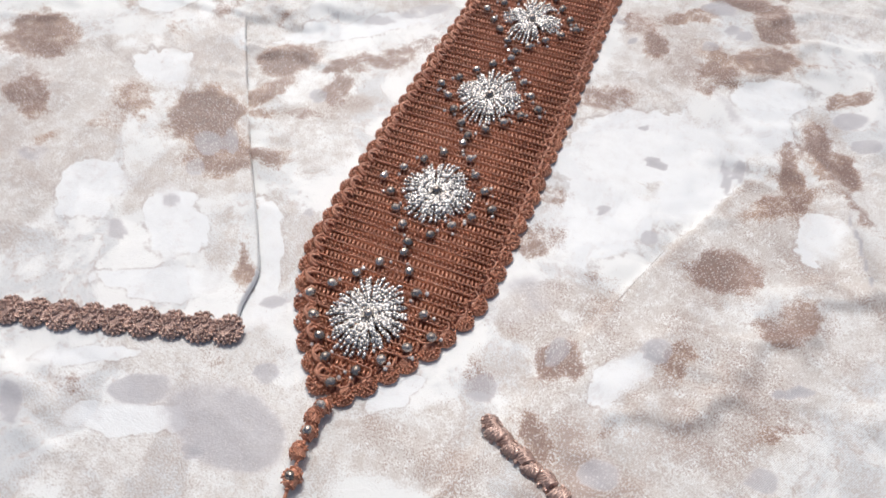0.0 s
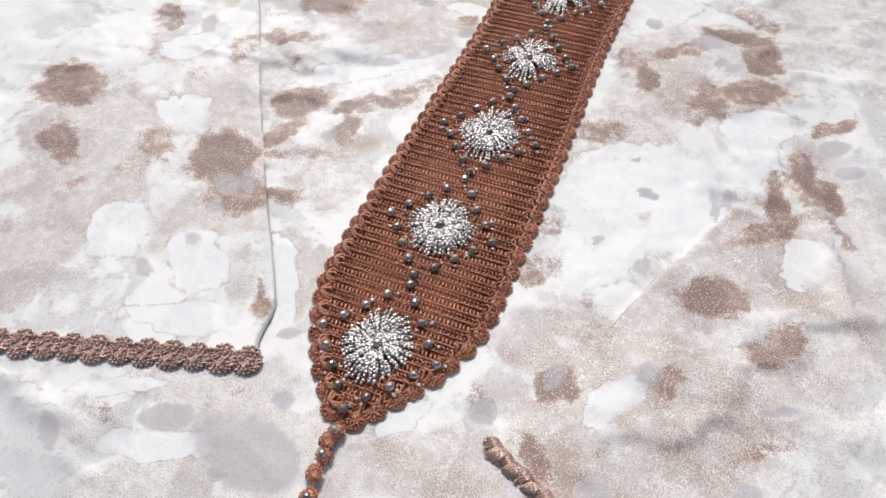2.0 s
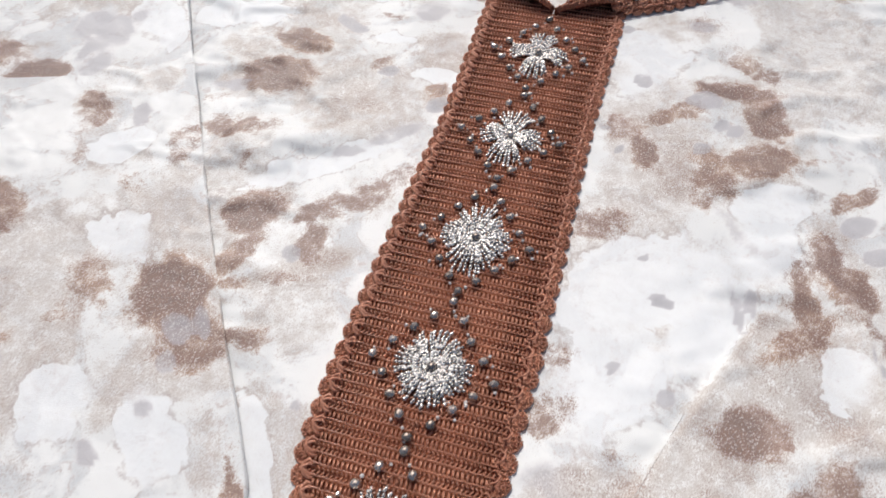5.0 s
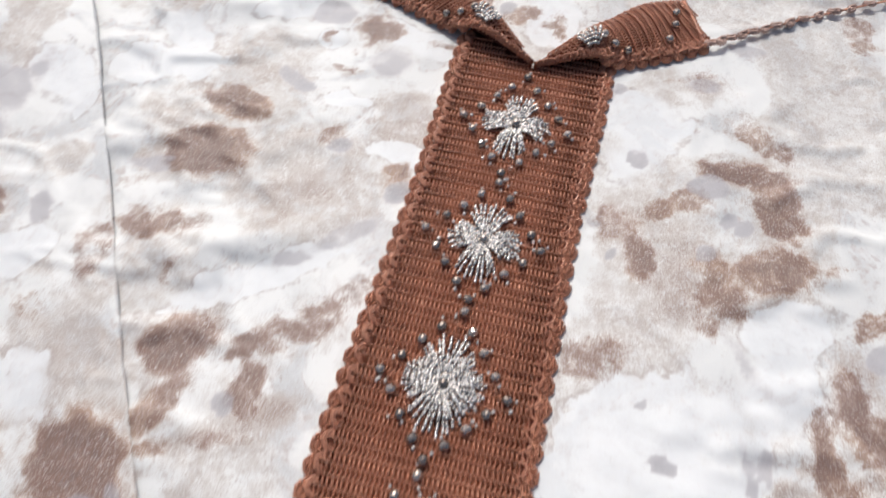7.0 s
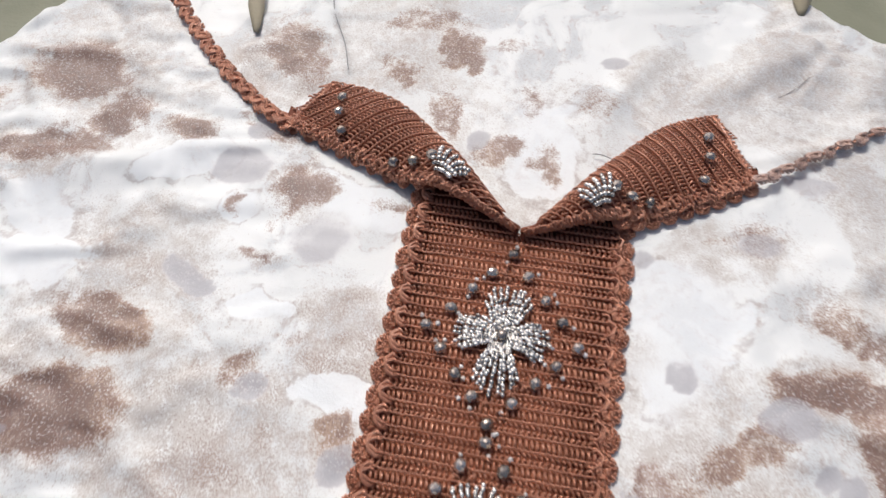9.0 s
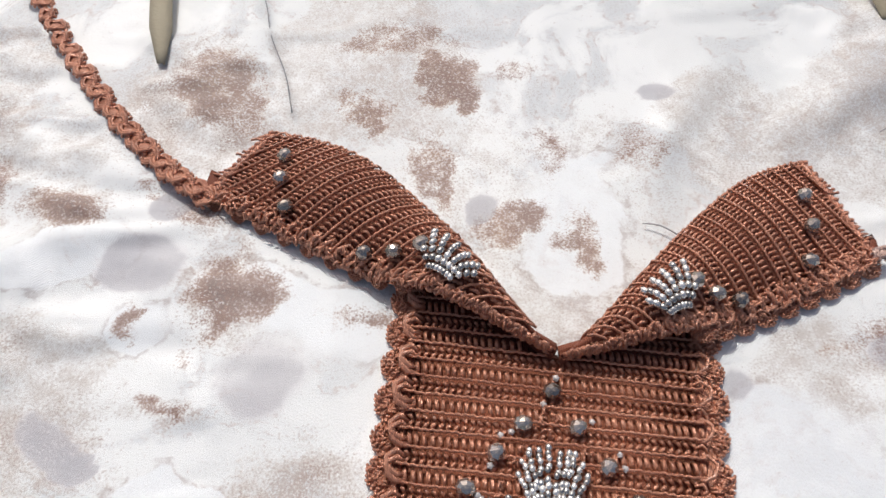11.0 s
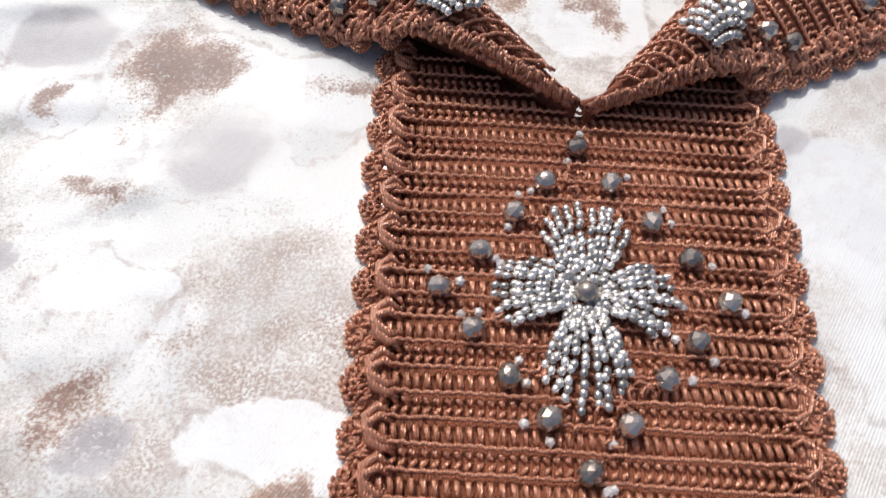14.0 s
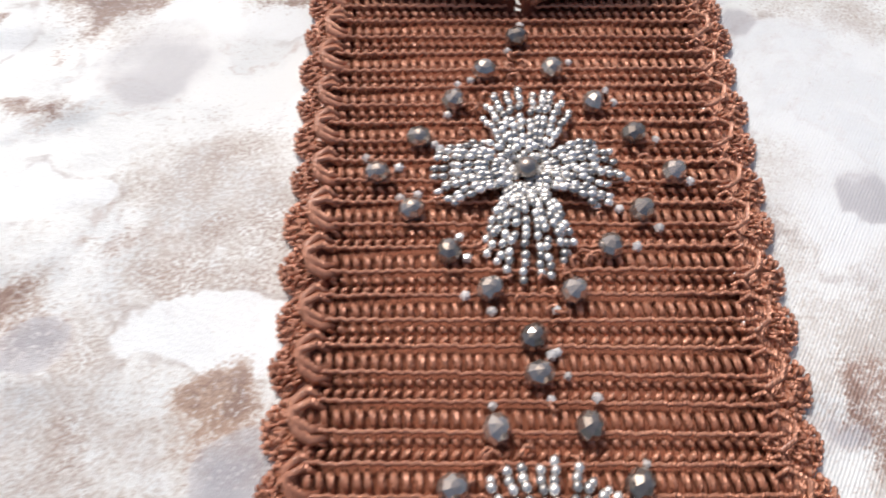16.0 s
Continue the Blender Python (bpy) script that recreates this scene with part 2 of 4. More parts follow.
BROWN_B = [
    (-72, 83, 6.0, 2.9, 12, 0.5), (-94, 90, 11.9, 5.6, 77, 0.7), (118, 98, 8.3, 3.5, 14, 0.5), (-65, 102, 10.1, 5.1, 100, 0.85), (125, 107, 12.0, 5.2, 54, 0.7),
    (121, 107, 8.6, 2.5, 32, 0.5), (-97, 113, 13.0, 10.5, 64, 0.95), (132, 113, 12.7, 5.2, 52, 0.8), (-66, 122, 14.1, 6.0, 41, 0.7), (149, 124, 21.4, 2.7, 135, 0.6),
    (128, 128, 18.9, 5.1, 101, 0.75), (-50, 136, 13.5, 7.1, 56, 0.7), (149, 138, 8.7, 5.5, 110, 0.8), (-114, 139, 8.0, 2.8, 106, 0.5), (48, 143, 10.3, 6.7, 30, 0.6),
]
BROWN_C = [
    (48, 148, 10.1, 5.6, 28, 0.7), (-41, 149, 8.3, 4.6, 56, 0.5), (139, 149, 14.9, 5.3, 101, 0.9), (136, 153, 10.8, 7.5, 72, 0.5), (-131, 158, 13.6, 5.8, 3, 0.75),
    (-128, 159, 14.9, 6.3, 12, 0.8), (87, 173, 8.7, 5.6, 115, 0.6), (-147, 175, 5.0, 3.2, 10, 0.4), (148, 185, 12.5, 3.9, 46, 0.6), (91, 186, 13.2, 8.2, 110, 0.7),
    (59, 191, 10.7, 5.0, 105, 0.85), (-124, 196, 16.6, 9.7, 8, 0.97), (111, 198, 13.9, 10.0, 21, 0.78), (-125, 199, 17.2, 10.3, 4, 0.92), (129, 201, 10.1, 3.1, 30, 0.4),
]
BROWN_D = [
    (-41, 203, 7.1, 6.3, 104, 0.6), (50, 205, 9.3, 7.0, 31, 0.5), (-42, 206, 6.4, 2.9, 25, 0.85), (45, 209, 4.2, 3.0, 31, 0.6), (-74, 219, 6.3, 5.6, 9, 0.6),
    (71, 220, 14.7, 5.1, 38, 0.7), (-75, 223, 4.5, 2.4, 15, 0.9), (-124, 225, 14.2, 7.9, 173, 0.85), (-126, 228, 14.6, 7.7, 172, 0.75), (112, 230, 17.1, 9.4, 108, 0.88),
    (-63, 232, 5.2, 3.0, 24, 0.3), (99, 243, 18.9, 5.5, 7, 0.85), (-84, 258, 6.3, 2.1, 172, 0.78), (99, 264, 11.5, 4.0, 142, 0.65), (106, 265, 14.5, 4.2, 139, 0.6),
]
BROWN_E = [
    (-82, 269, 2.2, 1.7, 167, 0.5), (-83, 271, 2.4, 1.6, 177, 0.5), (-98, 276, 4.5, 1.9, 97, 0.6), (-80, 278, 5.7, 3.0, 179, 0.45), (-44, 285, 5.7, 2.4, 177, 0.7),
    (-76, 288, 8.8, 8.6, 63, 0.7), (-77, 288, 7.4, 6.0, 179, 0.92), (-74, 289, 9.3, 8.0, 173, 0.6), (-178, 290, 20.4, 8.1, 20, 0.85), (76, 293, 9.3, 6.4, 19, 0.35),
    (69, 293, 9.4, 1.8, 23, 0.4), (-213, 304, 14.3, 5.9, 63, 0.5), (-125, 305, 8.4, 5.3, 169, 0.85), (-127, 307, 10.5, 4.7, 173, 0.6), (-91, 308, 5.4, 3.2, 176, 0.7),
]
BROWN_F = [
    (-156, 309, 10.3, 9.3, 101, 0.8), (7, 311, 9.4, 3.0, 102, 0.6), (4, 313, 3.9, 3.4, 62, 0.55), (-105, 314, 4.1, 2.3, 175, 0.5), (-12, 316, 9.4, 6.3, 30, 0.6),
    (-181, 329, 17.8, 12.1, 171, 0.95), (-181, 330, 19.7, 11.9, 163, 0.95), (-33, 330, 13.1, 4.9, 105, 0.6), (-29, 331, 8.1, 3.3, 106, 0.5), (-4, 340, 7.5, 3.5, 95, 0.4),
    (-2, 340, 8.3, 2.3, 86, 0.5), (150, 343, 12.9, 7.2, 88, 0.6), (22, 345, 8.0, 6.6, 72, 0.35), (-55, 350, 7.4, 5.9, 111, 0.6), (-97, 351, 14.6, 10.4, 133, 0.75),
]
BROWN_G = [
    (-55, 351, 5.6, 4.9, 124, 0.6), (-30, 364, 11.4, 4.3, 105, 0.7), (-37, 366, 13.6, 4.1, 100, 0.65), (-15, 371, 7.4, 4.1, 10, 0.4), (-50, 381, 15.8, 5.6, 17, 0.6),
]
BROWN = BROWN_A + BROWN_B + BROWN_C + BROWN_D + BROWN_E + BROWN_F + BROWN_G
GREY_A = [
    (-93, -71, 8.1, 3.4, 136, 0.57), (-30, -62, 2.2, 1.7, 175, 1), (-25, -51, 19.7, 12.0, 175, 0.53), (-57, -51, 10.1, 5.2, 19, 0.57), (-23, -31, 4.6, 3.2, 12, 0.63),
    (87, -23, 5.2, 4.0, 36, 0.69), (44, -9, 4.7, 4.1, 26, 0.8), (-35, -6, 3.6, 2.1, 17, 0.57), (132, -5, 5.3, 3.3, 34, 0.52), (64, 13, 5.6, 3.4, 76, 0.8),
    (95, 25, 4.6, 3.8, 64, 0.98), (138, 28, 6.9, 1.8, 27, 0.8), (47, 29, 14.7, 8.9, 51, 0.32), (-43, 34, 2.6, 2.1, 133, 0.57), (82, 73, 3.5, 2.8, 49, 0.52),
]
GREY_B = [
    (62, 79, 2.1, 1.7, 85, 0.69), (63, 81, 2.7, 1.8, 26, 0.69), (-71, 96, 4.2, 3.6, 138, 0.86), (155, 99, 19.3, 1.1, 104, 0.57), (79, 113, 2.3, 2.0, 100, 0.86),
    (76, 114, 3.5, 2.3, 160, 0.86), (104, 118, 12.4, 1.9, 106, 0.41), (109, 122, 6.4, 2.5, 94, 0.57), (69, 133, 1.8, 1.5, 47, 0.57), (156, 156, 6.3, 3.6, 33, 0.8),
    (-70, 156, 7.9, 3.4, 23, 0.46), (101, 157, 16.7, 3.0, 127, 0.31), (150, 171, 7.4, 4.9, 39, 0.8), (-53, 172, 14.8, 4.0, 44, 0.38), (-146, 185, 10.5, 3.1, 178, 0.57),
]
GREY_C = [
    (-143, 188, 6.1, 2.7, 15, 0.69), (49, 190, 2.9, 1.9, 91, 0.69), (-40, 196, 4.9, 3.9, 6, 0.98), (-40, 198, 5.4, 4.1, 19, 0.69), (84, 199, 4.5, 3.3, 37, 0.57),
    (40, 203, 3.3, 1.3, 2, 0.57), (-71, 214, 5.2, 3.5, 15, 0.86), (98, 215, 4.2, 3.2, 59, 0.69), (-71, 215, 4.7, 3.5, 171, 1), (92, 217, 3.6, 2.6, 51, 0.69),
    (81, 231, 6.2, 4.2, 19, 0.8), (84, 232, 7.4, 5.6, 14, 0.86), (51, 239, 2.0, 1.5, 54, 0.57), (55, 240, 4.4, 3.5, 77, 0.69), (52, 241, 4.1, 3.3, 61, 0.55),
]
GREY_D = [
    (-104, 247, 9.5, 3.7, 145, 0.69), (-103, 247, 9.5, 2.7, 157, 0.8), (-64, 268, 11.3, 9.6, 28, 0.39), (41, 278, 4.0, 3.4, 67, 0.46), (78, 290, 7.2, 5.0, 5, 0.57),
    (-106, 292, 2.3, 1.4, 174, 0.92), (-101, 293, 9.1, 7.2, 15, 0.6), (-98, 310, 5.2, 4.2, 18, 0.8), (97, 318, 8.5, 4.1, 1, 0.46), (-228, 318, 8.8, 6.2, 150, 0.57),
    (-20, 319, 4.6, 3.2, 63, 0.57), (27, 367, 5.4, 3.0, 7, 0.57),
]
GREY = GREY_A + GREY_B + GREY_C + GREY_D
PEACH_A = [
    (-77, -62, 17.0, 11.2, 5, 0.5), (-37, -32, 18.7, 8.6, 33, 0.6), (43, -30, 39.5, 14.4, 22, 0.7), (115, 7, 27.2, 13.0, 26, 0.6), (92, 26, 34.9, 22.5, 32, 0.75),
    (62, 29, 23.8, 14.4, 26, 0.85), (-64, 79, 28.8, 21.1, 116, 0.55), (139, 81, 25.5, 18.3, 53, 0.5), (-64, 89, 32.8, 9.0, 39, 0.72), (-115, 149, 21.8, 17.4, 3, 0.4),
    (51, 152, 16.4, 14.3, 48, 0.5), (73, 179, 33.6, 23.8, 37, 0.7), (115, 180, 19.1, 10.5, 23, 0.6), (-76, 194, 38.0, 32.6, 11, 0.72), (68, 200, 27.6, 22.4, 37, 0.78),
]
PEACH_B = [
    (-90, 200, 13.9, 9.4, 180, 0.45), (-50, 207, 10.6, 9.5, 155, 0.6), (-126, 211, 24.0, 10.7, 7, 0.5), (60, 216, 21.6, 8.7, 15, 0.72), (-129, 221, 39.6, 22.3, 16, 0.62),
    (-46, 235, 21.3, 17.2, 120, 0.78), (-89, 235, 21.5, 11.4, 2, 0.42), (-124, 256, 30.3, 21.3, 174, 0.6), (49, 267, 15.1, 11.8, 70, 0.5), (70, 286, 26.0, 12.8, 10, 0.6),
    (-20, 324, 36.2, 31.6, 97, 0.45), (-147, 326, 34.6, 17.7, 3, 0.5), (14, 338, 28.5, 16.8, 93, 0.4), (-102, 343, 23.3, 19.2, 137, 0.7),
]
PEACH = PEACH_A + PEACH_B
POOLS_A = [
    (-54, -62, 18.3, 5.3, 14), (-83, -47, 20.0, 4.0, 26), (20, -22, 11.0, 3.9, 46), (-42, -14, 14.1, 10.1, 11), (-47, 6, 28.8, 5.8, 121),
    (85, 10, 12.6, 6.0, 65), (65, 81, 30.0, 18.0, 70), (142, 99, 12.0, 7.7, 77), (92, 101, 20.5, 16.4, 63), (62, 115, 26.1, 20.9, 75),
    (73, 119, 34.2, 22.8, 48), (-82, 142, 45.6, 7.3, 37), (113, 147, 18.9, 13.5, 80), (116, 174, 20.1, 10.6, 34), (-46, 216, 13.1, 7.4, 176),
]
POOLS_B = [
    (-46, 218, 12.1, 4.7, 8), (48, 235, 14.3, 11.0, 79), (-78, 241, 10.7, 5.9, 3), (-165, 242, 24.5, 12.4, 15), (54, 260, 21.6, 17.5, 66),
    (-165, 261, 15.7, 10.4, 137), (-95, 276, 8.8, 7.3, 36), (-61, 287, 22.8, 7.5, 164), (-121, 291, 22.5, 7.6, 21), (4, 317, 23.5, 14.2, 96),
]
POOLS = POOLS_A + POOLS_B
SLEEVE_BROWN_A = [
    (-52, 1, 10.9, 2.9, 111, 0.6), (-162, 24, 6.8, 3.1, 74, 0.5), (-90, 39, 12.4, 5.0, 175, 0.6), (-189, 46, 15.4, 7.6, 140, 0.8), (-142, 47, 11.2, 4.5, 34, 0.45),
    (-90, 49, 13.2, 8.7, 146, 0.7), (-138, 52, 6.2, 4.4, 169, 0.5), (-146, 62, 10.3, 8.2, 131, 0.6), (-109, 65, 17.2, 13.3, 144, 0.97), (-215, 81, 18.9, 13.6, 167, 0.75),
    (-208, 81, 14.0, 8.7, 155, 0.85), (-157, 111, 7.0, 5.3, 147, 0.32), (-194, 125, 16.0, 3.3, 125, 0.4), (-146, 140, 12.7, 6.2, 99, 0.6), (-203, 150, 12.8, 6.2, 129, 0.75),
]
SLEEVE_BROWN_B = [
    (-285, 173, 20.9, 10.3, 1, 0.8),
]
SLEEVE_BROWN = SLEEVE_BROWN_A + SLEEVE_BROWN_B
SLEEVE_GREY = [
    (-104, -2, 5.1, 3.6, 153, 0.5), (-160, 17, 7.1, 4.3, 11, 0.4), (-94, 18, 4.3, 3.4, 165, 0.5), (-96, 37, 5.2, 3.3, 130, 0.6), (-99, 50, 7.0, 5.0, 136, 0.7),
    (-91, 55, 7.8, 2.8, 125, 0.65), (-177, 152, 8.6, 4.5, 108, 0.42), (-234, 206, 16.7, 12.4, 176, 0.5),
]
SLEEVE_PEACH = [
    (-127, -20, 17.7, 11.9, 156, 0.45), (-68, 14, 22.2, 6.8, 124, 0.5), (-117, 35, 20.4, 13.0, 137, 0.4), (-100, 46, 19.3, 13.3, 179, 0.5), (-175, 48, 28.7, 19.4, 151, 0.5),
    (-125, 78, 18.3, 11.0, 10, 0.4), (-197, 176, 24.5, 18.2, 161, 0.4),
]
SLEEVE_POOLS = [
    (-74, -16, 23.8, 7.1, 21), (-128, 10, 16.7, 11.7, 150), (-89, 11, 17.7, 12.3, 139), (-147, 83, 16.3, 12.3, 154), (-174, 131, 16.4, 10.7, 46),
    (-206, 219, 21.1, 14.7, 136),
]


def spots(x, y, table, seed, ragged, grow=1.0):
    """Mask from 0 to 1 of soft, ragged-edged spots."""
    out = np.zeros_like(x)
    x = x + ragged * (0.0038 * cloudy(x, y, 0.011, seed) + 0.003 * value_noise(x / 0.004, y / 0.004, seed + 9))
    y = y + ragged * (0.0036 * cloudy(x, y, 0.011, seed + 3) + 0.002 * value_noise(x / 0.004, y / 0.004, seed + 8))
    x = x + ragged * 0.0015 * cloudy(x, y, 0.035, seed + 11)
    y = y + ragged * 0.0012 * cloudy(x, y, 0.035, seed + 13)
    thin = 0.82 + 0.4 * cloudy(x, y, 0.009, seed + 5)
    for cx, cy, a, b, turn, strength in table:
        c, s = math.cos(radians(turn)), math.sin(radians(turn))
        dx, dy = x - cx / 1000, y - cy / 1000
        along = (dx * c + dy * s) / (a * grow) * 1000
        d = np.hypot(along, (dy * c - dx * s) / (b * grow) * 1000)
        soft = 0.32 + 0.22 * np.tanh(along)
        out = np.maximum(out, strength * thin * (1 - smoothstep(1.0 - soft, 1.15 + soft, d)))
    return np.clip(out, 0, 1)


def pools(x, y, table, seed):
    """Distance field of the white puddles: 0.5 on their rim."""
    out = np.zeros_like(x)
    x = x + 0.004 * cloudy(x, y, 0.03, seed) + 0.002 * value_noise(x / 0.005, y / 0.005, seed + 9)
    y = y + 0.004 * cloudy(x, y, 0.03, seed + 3) + 0.002 * value_noise(x / 0.005, y / 0.005, seed + 8)
    for cx, cy, a, b, turn in table:
        c, s = math.cos(radians(turn)), math.sin(radians(turn))
        dx, dy = x * 1000 - cx, y * 1000 - cy
        out = np.maximum(out, 1 - 0.5 * np.hypot((dx * c + dy * s) / a, (dy * c - dx * s) / b))
    return out


def far_spots(x, y, inside, seed):
    """The print goes on at random where no spot is listed."""
    return np.where(inside, 0, smoothstep(0.28, 0.55, cloudy(x, y, 0.055, seed)) * 0.9)


def sheet(name, x, y, z, keep, brown, grey, peach, puddle):
    """A cloth sheet from grids of places, with the print's masks on its vertices."""
    rows, cols = x.shape
    idx = np.arange(rows * cols).reshape(rows, cols)
    quads = np.stack([idx[:-1, :-1], idx[:-1, 1:], idx[1:, 1:], idx[1:, :-1]], -1).reshape(-1, 4)
    ok = keep.reshape(-1)
    quads = quads[ok[quads].all(1)]
    m = bpy.data.meshes.new(name)
    m.from_pydata(np.stack([x, y, z], -1).reshape(-1, 3).tolist(), [], quads.tolist())
    layer = m.attributes.new("print", "FLOAT_COLOR", "POINT")
    layer.data.foreach_set("color", np.stack([brown, grey, peach, puddle], -1).reshape(-1).astype(np.float32))
    m.polygons.foreach_set("use_smooth", [True] * len(m.polygons))
    m.materials.append(FABRIC)
    m.update()
    ob = new(name, m)
    return ob


def ridge(x, y, ax, ay, bx, by, height, width):
    """A soft fold along the line from a to b."""
    dx, dy = bx - ax, by - ay
    t = np.clip(((x - ax) * dx + (y - ay) * dy) / (dx * dx + dy * dy), 0, 1)
    d = np.hypot(x - ax - t * dx, y - ay - t * dy)
    return height * np.exp(-(d / width) ** 2) * np.sin(math.pi * np.clip(t, 0.03, 0.97))


# ---- ground ----
def build_ground():
    n, half = 40, 3.0
    g = np.linspace(-half, half, n)
    x, y = np.meshgrid(g, g)
    z = -0.022 + 0.004 * value_noise(x * 2, y * 2, 3)
    s = Shape()
    s.v = np.stack([x, y, z], -1).reshape(-1, 3).tolist()
    s.f = [(r * n + c, r * n + c + 1, r * n + n + c + 1, r * n + n + c) for r in range(n - 1) for c in range(n - 1)]
    tagged(new("ground", s.mesh("ground", OLIVE)), "blurred olive green cover under the dress", "ground", kind="structure")


# ---- dress ----
def dress_height(x, y):
    away = smoothstep(0.045, 0.12, np.abs(x)) * 0.8 + smoothstep(0.33, 0.40, y) * 0.4
    z = 0.0022 * cloudy(x, y, 0.09, 11) * away + 0.0007 * cloudy(x, y, 0.02, 17) * (0.3 + away)
    crisp = 1 - np.abs(cloudy(x + 0.4 * y, y * 1.7 - 0.3 * x, 0.05, 71))
    z += 0.0022 * (smoothstep(0.72, 1.0, crisp) - 0.4) * (0.12 + away)
    z += ridge(x, y, -0.15, 0.13, -0.04, 0.185, 0.003, 0.008) + ridge(x, y, -0.14, 0.15, -0.06, 0.165, 0.002, 0.005)
    z += ridge(x, y, 0.130, 0.146, 0.168, 0.103, 0.0026, 0.0035) + ridge(x, y, 0.144, 0.130, 0.166, 0.060, 0.0022, 0.0045) + ridge(x, y, 0.02, 0.33, 0.05, 0.39, 0.002, 0.006)
    z += ridge(x, y, -0.20, 0.27, -0.10, 0.30, 0.002, 0.008) + ridge(x, y, 0.05, 0.345, 0.12, 0.40, 0.003, 0.007)
    return z


def build_dress():
    step = 0.002
    x, y = np.meshgrid(np.arange(-0.46, 0.42, step), np.arange(-0.30, 0.52, step))
    wav = 0.004 * value_noise(x * 30, y * 30, 5)
    left = np.minimum((x + 0.2340) * 0.86 - (y - 0.350) * 0.50, (x + 0.2340) * 0.97 - (y - 0.364) * 0.22) + wav
    left = np.where(y < 0.25, 1.0, left)
    right = np.minimum((0.131 - x) * 0.55 + (0.412 - y) * 0.84, (0.120 - x) * 0.40 + (0.444 - y) * 0.92) + wav
    inside = np.minimum(left, right)
    z = dress_height(x, y) - 0.014 * (1 - smoothstep(0.0, 0.016, inside))
    # the lower lap lies over the rest along a straight crease, the neck facing along a seam
    lap = (x - 0.082 - np.where(y < 0.054, 0.383, 0.468) * (y - 0.054)) * 0.92
    z += 0.0020 * smoothstep(-0.0006, 0.0006, lap) * smoothstep(0.125, 0.10, y)
    facing = (x + 0.0768) * 0.91 + (y - 0.350) * 0.41
    z += 0.0014 * smoothstep(0.0008, -0.0008, facing) * smoothstep(0.335, 0.345, y) * smoothstep(-0.14, -0.11, x)
    facing = (0.100 - x) * 0.89 + (y - 0.369) * 0.45
    z += 0.0012 * smoothstep(0.0008, -0.0008, facing) * smoothstep(0.350, 0.362, y) * smoothstep(0.14, 0.125, x)
    listed = (x > -0.25) & (x < 0.22) & (y > -0.14) & (y < 0.44)
    brown = np.maximum(spots(x, y, BROWN, 21, 0.8, 1.06), far_spots(x, y, listed, 41))
    grey = np.maximum(spots(x, y, GREY, 31, 0.3, 1.0), far_spots(x, y, listed, 47) * 0.6)
    peach = np.maximum(spots(x, y, PEACH, 51, 0.5), 0.48 * smoothstep(-0.02, 0.16, cloudy(x, y, 0.06, 57)))
    peach = np.maximum(peach, 0.68 * spots(x, y, BROWN, 24, 1.0, 1.9))
    puddle = pools(x, y, POOLS, 61)
    beyond = smoothstep(-0.001, 0.001, lap) * smoothstep(0.125, 0.115, y)
    puddle = np.where((lap > 0.006) | (beyond < 0.5), puddle, 0)
    peach = np.maximum(peach, 0.85 * beyond * smoothstep(0.13, 0.06, lap) * (0.75 + 0.5 * cloudy(x, y, 0.03, 77)))
    dress = sheet("dress", x, y, z, inside > 0, brown, grey, peach, puddle)
    tagged(dress, "white satin dress printed with brown and grey watercolour spots, spread flat", "dress")
    # stitches of the seam on the lap
    s = Shape()
    for k in range(60):
        t = k / 60
        px, py = 0.0515 + 0.0372 * t, -0.0275 + 0.097 * t
        s.tube([(px, py, 0.0011), (px + 0.0005, py + 0.001, 0.0019)], 0.00013, 4)
    part("seam_stitches", s.mesh("seam_stitches", PEARL), dress, label="pale seam stitching")
    s = Shape()
    s.tube([(-0.0768 - 0.0205 * t + 0.0006 * math.sin(9 * t), 0.350 + 0.046 * t, 0.0022 + 0.0004 * math.sin(5 * t)) for t in np.linspace(-0.12, 1, 14)], 0.00016, 5)
    part("loose_thread", s.mesh("loose_thread", THREAD_GREY), dress, label="thin dark loose thread along the neck seam")
    s = Shape()
    s.tube([bezier([(0.112, 0.394, 0.0018), (0.104, 0.374, 0.0022), (0.098, 0.364, 0.0016), (0.088, 0.357, 0.0014)], t) for t in np.linspace(0, 1, 14)], 0.00018, 5)
    part("loose_thread", s.mesh("loose_thread", THREAD_GREY), dress, label="thin dark loose thread along the neck seam")
    s = Shape()
    s.tube([(0.0215 + 0.011 * t, 0.3185 - 0.004 * t + 0.001 * math.sin(4 * t), 0.0012 + 0.0008 * math.sin(2.6 * t)) for t in np.linspace(0, 1, 9)], 0.00022, 5, 0.4)
    part("loose_thread", s.mesh("loose_thread", THREAD_GREY), dress, label="short grey thread tail on the satin")
    return dress


